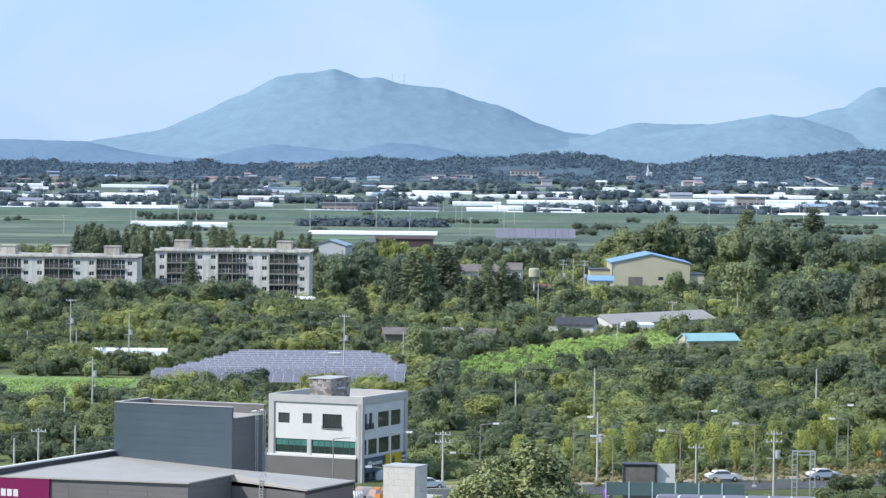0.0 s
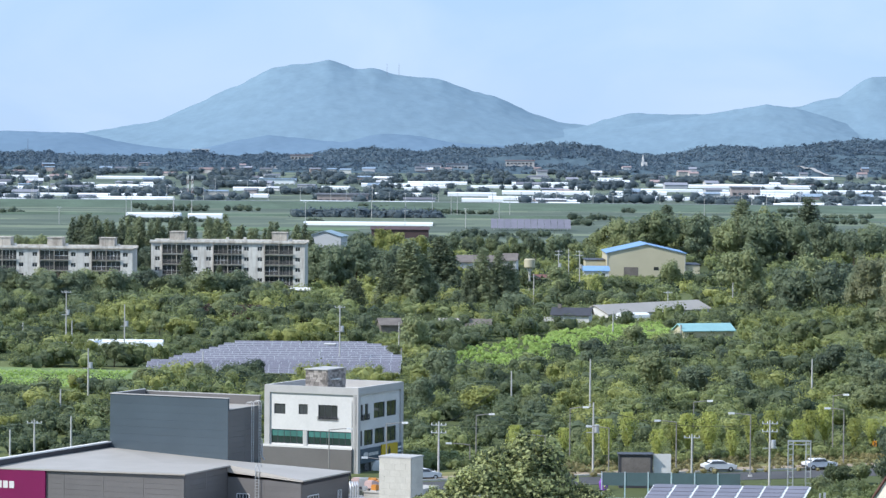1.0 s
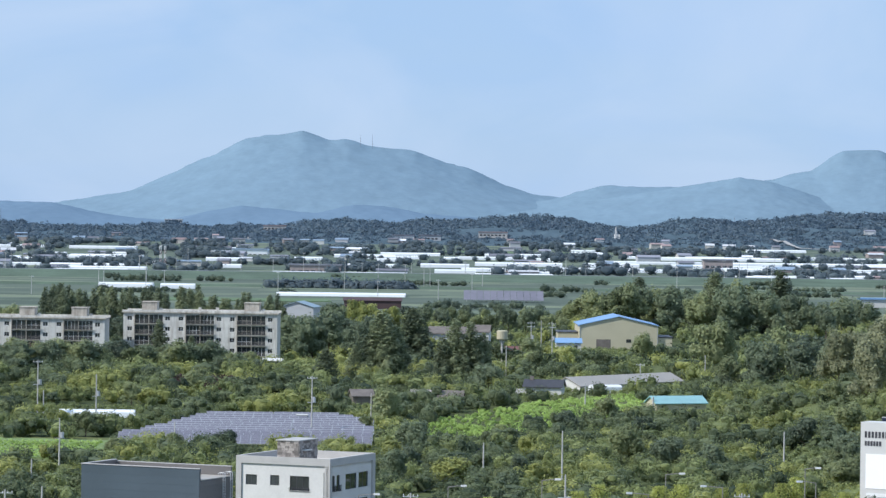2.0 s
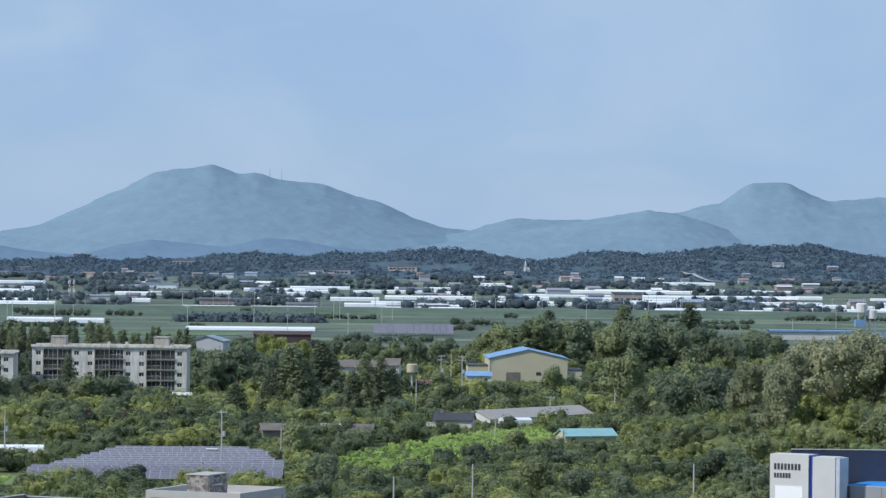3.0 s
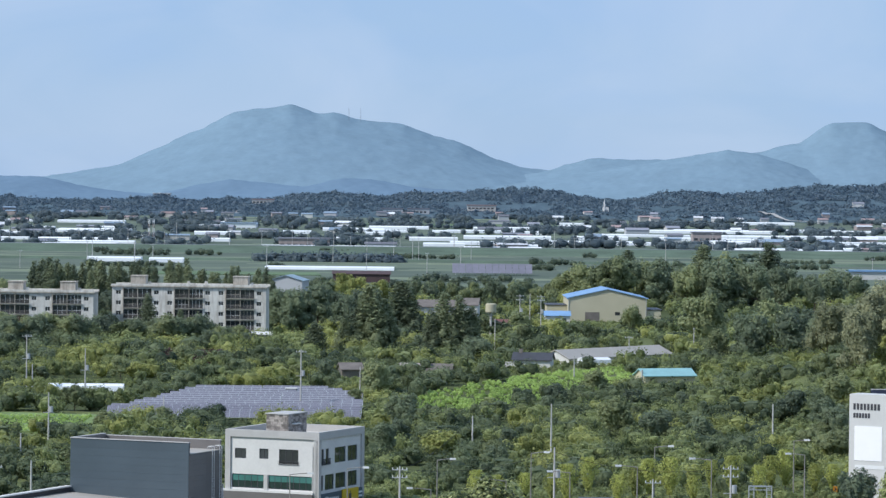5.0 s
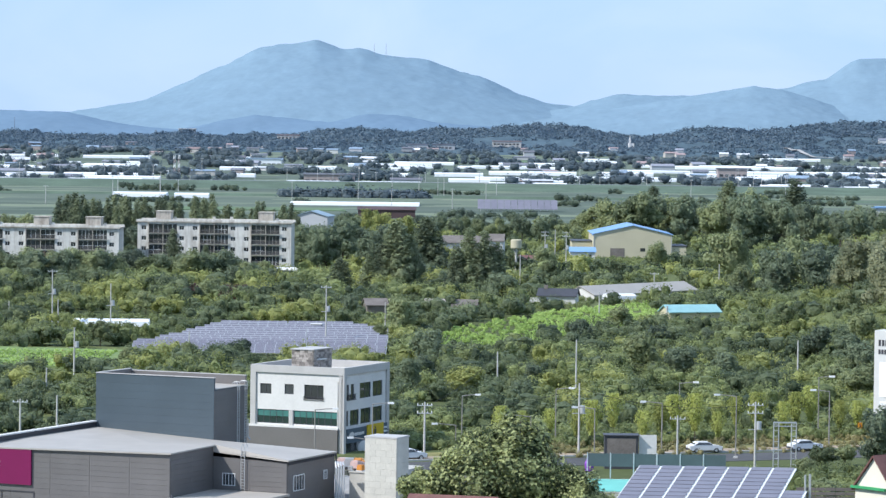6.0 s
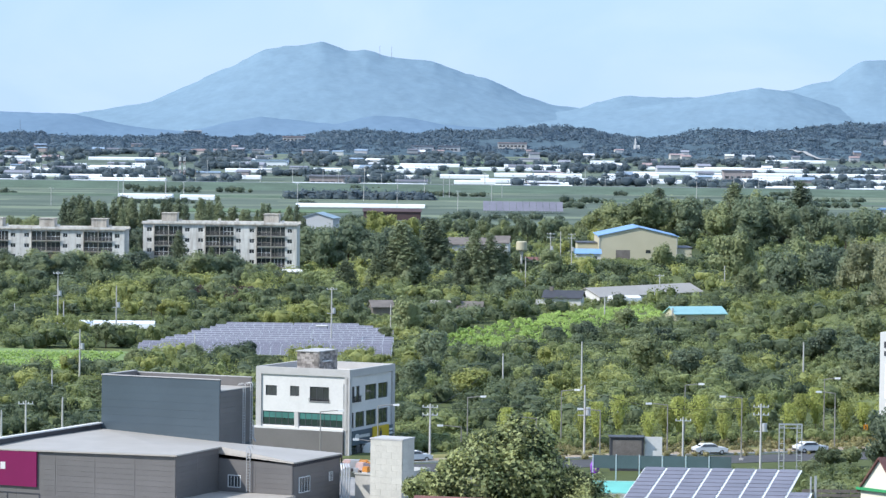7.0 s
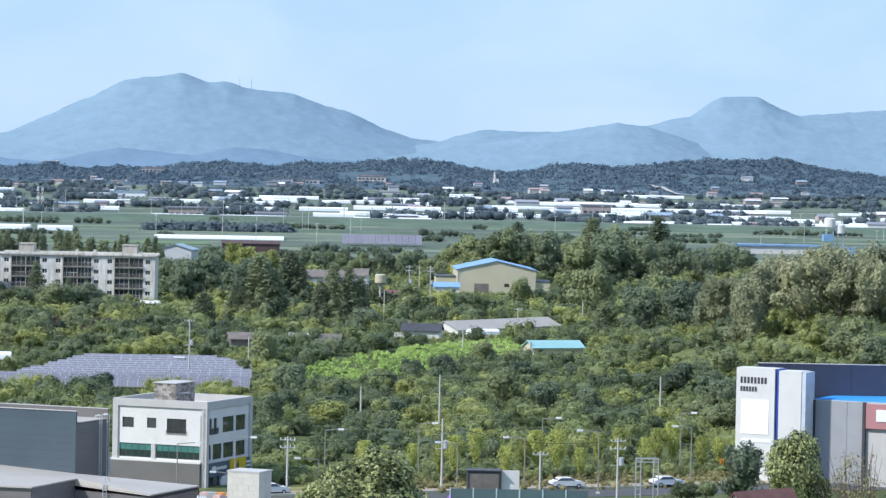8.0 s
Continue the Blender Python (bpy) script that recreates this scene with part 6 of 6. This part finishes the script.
def tunnel(name, x, y, length, depth, high, arches, material, label, turn=0.0, group="", z=None):
    """A row of arched vinyl tunnels side by side, the arches along x."""
    t = empty(name, pose(x, y, g(x, y) if z is None else z, 0, 0, turn), label, "greenhouse", group)
    step = depth / arches
    for j in range(arches):
        vs, fs = [], []
        m = 8
        for u in (0, length):
            for k in range(m + 1):
                a = math.pi * k / m
                vs.append((u, j * step + step * 0.49 * (1 - math.cos(a)), high * (0.55 * (0 < k < m) + 0.45 * math.sin(a))))
        fs = [(k, k + 1, m + 2 + k, m + 1 + k) for k in range(m)] + [tuple(range(m, -1, -1)), tuple(range(m + 1, 2 * m + 2))]
        obj("cover", vs, fs, material, t)
    return t


for vx_, vy_, vl_ in ((40.6, 752.0, 7.0), (51.0, 762.0, 5.0)):
    tunnel("vinyl_house", vx_, vy_, vl_, 4, 1.9, 1, VINYL, "short white vinyl tunnel beside the long shed", 20)
tunnel("vinyl_house", -74.0, 670.0, 15.5, 5, 1.6, 1, VINYL, "low arched white vinyl tunnel in the scrub", 2.5)

# ---- the plain: greenhouses, dykes, villages ----
GH = [(-258.2,2398.0,53),(-239.7,2252.0,37),(-237.0,2081.0,56),(-310.4,2304.0,27),(-296.8,2477.0,27),(-257.6,1895.0,24),(-218.2,1925.0,20),(-160.1,1618.0,27),(-128.4,1608.0,17),(-154.1,2335.0,27),(-130.4,2109.0,14),(-67.7,2543.0,48),(-49.7,2180.0,34),(-47.0,1918.0,39),(-66.9,1511.0,60),(-0.1,2201.0,33),(38.2,2276.0,61),(74.3,2466.0,31),(8.7,2031.0,26),(32.5,1933.0,38),(90.1,2130.0,58),(115.1,2290.0,39),(136.0,2941.0,22),(312.7,3110.0,56),(192.6,2596.0,97),(228.0,2381.0,58),(175.7,2277.0,23),(286.4,2386.0,55),(202.2,1968.0,33)]
pr = np.random.default_rng(12)
for x, y, ln in GH:
    tunnel("vinyl_greenhouse", x, y, ln, 18 if ln > 40 else 10, 1.5 if y < 1560 else 2.4 + 0.3 * (y > 2200), 3 if ln > 40 else 2, VINYL, "long white vinyl greenhouse on the plain", pr.uniform(-1.5, 1.5), "greenhouses")
for k in range(75):
    y = pr.choice([1930, 2010, 2100, 2190, 2280, 2400, 2520, 2680, 2850]) + pr.uniform(-20, 20)
    x = pr.uniform(-0.16, 0.205) * y
    tunnel("vinyl_greenhouse", x, y, pr.uniform(12, 60), pr.uniform(7, 16), pr.uniform(1.8, 2.6), 2, VINYL, "white vinyl greenhouse among fields", pr.uniform(-3, 3), "greenhouses")
WALLS = [VILLAGE, WHITE, VILLAGE, mat("far_cream_wall", (0.47, 0.45, 0.43), 0.8, rand=0.3), mat("far_brick_wall", (0.34, 0.29, 0.28), 0.8, rand=0.3)]
ROOFS = [FARROOF, mat("far_blue_roof", (0.22, 0.29, 0.38), 0.7, rand=0.3), FARROOF, mat("far_red_roof", (0.3, 0.23, 0.23), 0.8, rand=0.4), mat("far_pale_roof", (0.6, 0.62, 0.66), 0.7, rand=0.3)]
for k in range(75):
    y = pr.uniform(1950, 3150)
    x = pr.uniform(-0.165, 0.21) * y
    w_, d_, e_ = pr.uniform(8, 20), pr.uniform(7, 11), pr.uniform(2.0, 3.2)
    gabled("village_house", x, y, w_, d_, e_, e_ + pr.uniform(0.6, 1.8), WALLS[k % 5], ROOFS[pr.integers(5)], "small low village house on the plain", "house", pr.uniform(-12, 12), group="village houses")
for k in range(45):
    y = pr.uniform(3200, 3480)
    x = pr.uniform(-0.165, 0.21) * y
    w_, d_, e_ = pr.uniform(6, 14), pr.uniform(6, 9), pr.uniform(2.4, 3.6)
    gabled("village_house", x, y, w_, d_, e_, e_ + pr.uniform(0.6, 1.8), WALLS[k % 5], ROOFS[pr.integers(5)], "small village house on the foot of the hill", "house", pr.uniform(-12, 12), group="village houses", z=max(hill_z(x, y), g(x, y)) + 1.0)


def far_block(x, y, z, w, h, wall, roof, floors, label, d=12):
    """A large flat-roofed block with window bands, seen far off."""
    t = empty("public_building", pose(x, y, z), label, "building")
    boxes("wall", [(0, 0, -7, w, d, h)], wall, t)
    boxes("roof", [(-0.6, -0.6, h, w + 0.6, d + 0.6, h + 0.9)], roof, t)
    for i in range(floors):
        for j in range(int(w / 4)):
            boxes("window", [(1.0 + j * 4, -0.12, 1 + i * 3.4, 3.6 + j * 4, -0.03, 2.6 + i * 3.4)], GLASS, t)


far_block(-270.73, 3380.0, 14.44, 26, 6.0, WALLS[3], ROOFS[1], 2, "cream school building with grey-blue roof")
far_block(-246.53, 3370.0, 13.56, 29, 5.5, WALLS[3], ROOFS[1], 2, "low cream school wing with grey roof")
far_block(-196.84, 3400.0, 17.88, 28, 2.6, WHITE, ROOFS[4], 1, "white flat-roofed building on the hill")
for k in range(5):
    boxes("chimney", [(-195.98 + k * 3.6, 3405, 10, -195.98 + k * 3.6 + 1.6, 3407, 23.17)], WALLS[3])
for o in [o for o in scene.objects if o.name.startswith("chimney") and o.parent is None]:
    o.name = "silo_column"
    tagged(o, "pale concrete silo column on the hill", "silo", "silo columns")
far_block(-29.91, 3400.0, 21.70, 23, 5.0, VILLAGE, FARROOF, 1, "long hall with grey roof at the hill")
far_block(-2.18, 3400.0, 21.94, 23, 5.0, VILLAGE, FARROOF, 1, "long hall with grey roof beside its twin")
far_block(60.69, 3420.0, 22.96, 30, 8.0, WALLS[3], ROOFS[3], 2, "cream three-storey hall with pinkish roof")
far_block(-151.60, 2620.0, 11.15, 28, 6.0, VINYL, ROOFS[1], 1, "pale blue factory hall on the plain")
far_block(-79.85, 1990.0, 8.51, 31, 5.5, WALLS[4], FARROOF, 1, "long brown hall with dark grey roof")
far_block(-172.22, 3560.0, 30.01, 24, 4.5, WALLS[3], ROOFS[3], 1, "cream villa with terracotta roof on the hill")
far_block(-299.22, 3800.0, 33.46, 20, 6.5, WHITE, ROOFS[4], 2, "white blocks of flats behind the hill")
far_block(195.06, 2240.0, 11.46, 20, 6, WALLS[4], FARROOF, 1, "brown-roofed hall between greenhouses")
church = empty("church", pose(206.62, 3450.0, 29.45), "small white church with a pointed spire", "church")
boxes("nave", [(-1.2, 0, -6, 4.5, 12, 1.2)], WHITE, church)
boxes("tower", [(-0.9, -0.4, -6, 0.9, 1.6, 4.6)], WHITE, church)
tube("spire", [(0, 0.6, 4.6), (0, 0.6, 9.5)], [1.0, 0.08], WHITE, church, sides=8)
track = strip("hill_track", along(368, 3440, 414, 3225, 14), 4.0, 0.4, mat("pale_gravel", (0.33, 0.33, 0.33), 0.9), "pale road cut across the hill foot", "road",
              height=lambda x, y: max(hill_z(x, y) if y > 3335 else 0.0, g(x, y)) + 1.6)

# dykes and field banks across the plain
DYKE = mat("dyke_grass", (0.085, 0.125, 0.085), 0.95, var=0.3, scale=0.05, fine=0.6)
strip("dyke", along(-600, 1880, 620, 1864, 24), 12, 3.0, DYKE, "long dark green grassed dyke", "dyke", bank=9.0)
strip("dyke", along(-600, 1672, 620, 1660, 24), 5, 1.0, DYKE, "low grassed field bank", "dyke", bank=3.0)
strip("dyke_road", along(-600, 1883, 620, 1867, 24), 4, 3.15, mat("far_asphalt", (0.25, 0.27, 0.3), 0.9), "pale road on top of the dyke", "road")
for x0, x1, y, w_ in ((-120, -40, 1440, 40), (-60, 160, 2900, 90), (-140, -60, 3100, 60)):
    strip("field", along(x0, y, x1, y + 6, 8), w_, 0.3, mat("rice_green", (0.11, 0.17, 0.085), 0.9, var=0.2, scale=0.03, fine=0.5), "bright green rice field on the plain", "field")
car_park = empty("plain_solar_array", pose(19.44, 1450, g(20, 1450)), "dark blue solar array on the plain", "solar array")
for k in range(12):
    q = [(k * 2.98, 0, 1.0), (k * 2.98 + 2.85, 0, 1.0), (k * 2.98 + 2.85, 9, 5.0), (k * 2.98, 9, 5.0)]
    obj("panel", q + [(a, b, c + 0.1) for a, b, c in q], [(0, 3, 2, 1), (4, 5, 6, 7), (0, 1, 5, 4), (1, 2, 6, 5), (2, 3, 7, 6), (3, 0, 4, 7)], PANEL, car_park)
    boxes("post", [(k * 2.98 + 1.3, 7.5, -0.5, k * 2.98 + 1.5, 7.7, 4.2)], GALV, car_park)
for k in range(60):
    y = pr.choice([1480, 1620, 1720, 1880, 1890, 1980, 2120]) + pr.uniform(-10, 10)
    utility_pole(pr.uniform(-0.165, 0.21) * y, y, pr.uniform(8, 13), 1, False)
for u in (-158.95, -156.19):
    t = empty("lattice_mast", pose(u, 1990, g(u, 1990)), "slim red and white lattice mast", "mast")
    for k in range(6):
        tube("leg", [(-0.5, 0, k * 2.6), (-0.42, 0, k * 2.6 + 2.6)], [0.18, 0.18], FRAME if k % 2 else ROOFS[3], t, sides=5)
        tube("leg", [(0.5, 0, k * 2.6), (0.42, 0, k * 2.6 + 2.6)], [0.18, 0.18], FRAME if k % 2 else ROOFS[3], t, sides=5)
        tube("brace", [(-0.5, 0, k * 2.6), (0.45, 0, k * 2.6 + 2.6)], [0.1, 0.1], FRAME, t, sides=4)
for u, y in ((-91.38, 4830), (-73.87, 4835), (418.82, 4350), (-548.46, 4250)):
    t = empty("radio_mast", pose(u, y, 150 if y > 4800 else 35), "thin far radio mast on the ridge", "mast")
    tube("mast", [(0, 0, -20), (0, 0, 19 if y > 4800 else 18)], [0.35, 0.2], FARROOF, t, sides=5)


def far_clumps(name, places, h0, h1, leaf, per, label, size, wide=1.0, fill=0.75):
    r = np.random.default_rng(per + len(label))
    vs, qs, k = [], [], 0
    for x, y, z in places:
        h = r.uniform(h0, h1)
        w = h * r.uniform(0.5, 0.95) * wide
        lobes = [(0, 0, h * 0.45, w, h * 0.55), (w * 0.6, 0, h * 0.35, w * 0.7, h * 0.35)]
        p, d = lobe_points(r, lobes, per)
        p[:, 2] = np.maximum(p[:, 2], 0.05)
        v, q = with_cores(leaves(r, p + (x, y, z), d, size, 0.8, loose=0.18), lobes[:1 if fill else 0], fill, r, (x, y, z))
        vs.append(v)
        qs.append(q + k)
        k += len(v)
    tagged(big(name, np.concatenate(vs), np.concatenate(qs), leaf), label, "trees", kind="stuff")


def plain_places():
    r = np.random.default_rng(33)
    for _ in range(84):
        y = r.uniform(1960, 3330) if _ % 4 == 0 else r.uniform(2450, 3330)
        x = r.uniform(-0.17, 0.21) * y
        for _k in range(r.integers(3, 16)):
            xx_, yy_ = x + r.normal(0, 14), y + r.normal(0, 5)
            yield xx_, yy_, g(xx_, yy_)
    for y in (1935, 2060, 2240, 2450, 2700, 2960, 3120):
        x = -0.17 * y
        while x < 0.21 * y:
            x += r.uniform(5, 11) if r.random() < 0.8 else r.uniform(30, 110)
            yield x, y + r.normal(0, 6), g(x, y)
    # the dark hedge along the bank, and the dense rows by the dyke
    for x0, x1, y, dx in ((-75, -4, 1652, 0.9), (155, 225, 2010, 3.4), (238, 300, 2010, 3.4), (-56, -8, 2030, 4.5), (60, 130, 2015, 5.0), (-310, -150, 2150, 4.0)):
        for x in np.arange(x0, x1, dx):
            yield x + r.uniform(-1, 1), y + r.normal(0, 3), g(x, y) - (1.7 if y < 1700 else 0)


far_clumps("plain_trees", list(plain_places()), 4, 7.5, LEAF_FAR_HAZE, 60, "dark hazy tree rows on the plain", 0.62)
r_ = np.random.default_rng(44)
hp = []
for _ in range(6200):
    y = 3345 + 415 * r_.uniform(0, 1) ** 0.8
    x = r_.uniform(-0.17, 0.205) * y
    if (value_noise(np.array([x + 4000.0]), np.array([y + 4000.0]), 45, 5)[0] > 0.24) or y > 3600:
        hp.append((x, y, hill_z(x, y) - 2.4))
far_clumps("hill_trees", hp, 4.0, 6.8, LEAF_HILL_HAZE, 38, "dense wooded canopy on the far hills", 1.1, wide=1.35, fill=0)
tp = [(r_.uniform(-150, 150) + 0, 1300 + r_.uniform(-80, 60), 0) for _ in range(60)]
for _ in range(34):
    y, u = r_.uniform(1330, 1840), r_.uniform(-0.16, 0.2)
    tp += [(u * y + r_.uniform(-1, 1) + 3.0 * k, y + r_.uniform(-3, 3), 0) for k in range(r_.integers(3, 15))]
far_clumps("plain_trees", [(x, y, g(x, y)) for x, y, z in tp], 1.6, 4.2, LEAF_DARK, 60, "low bushes at the edge of the plain", 0.36)
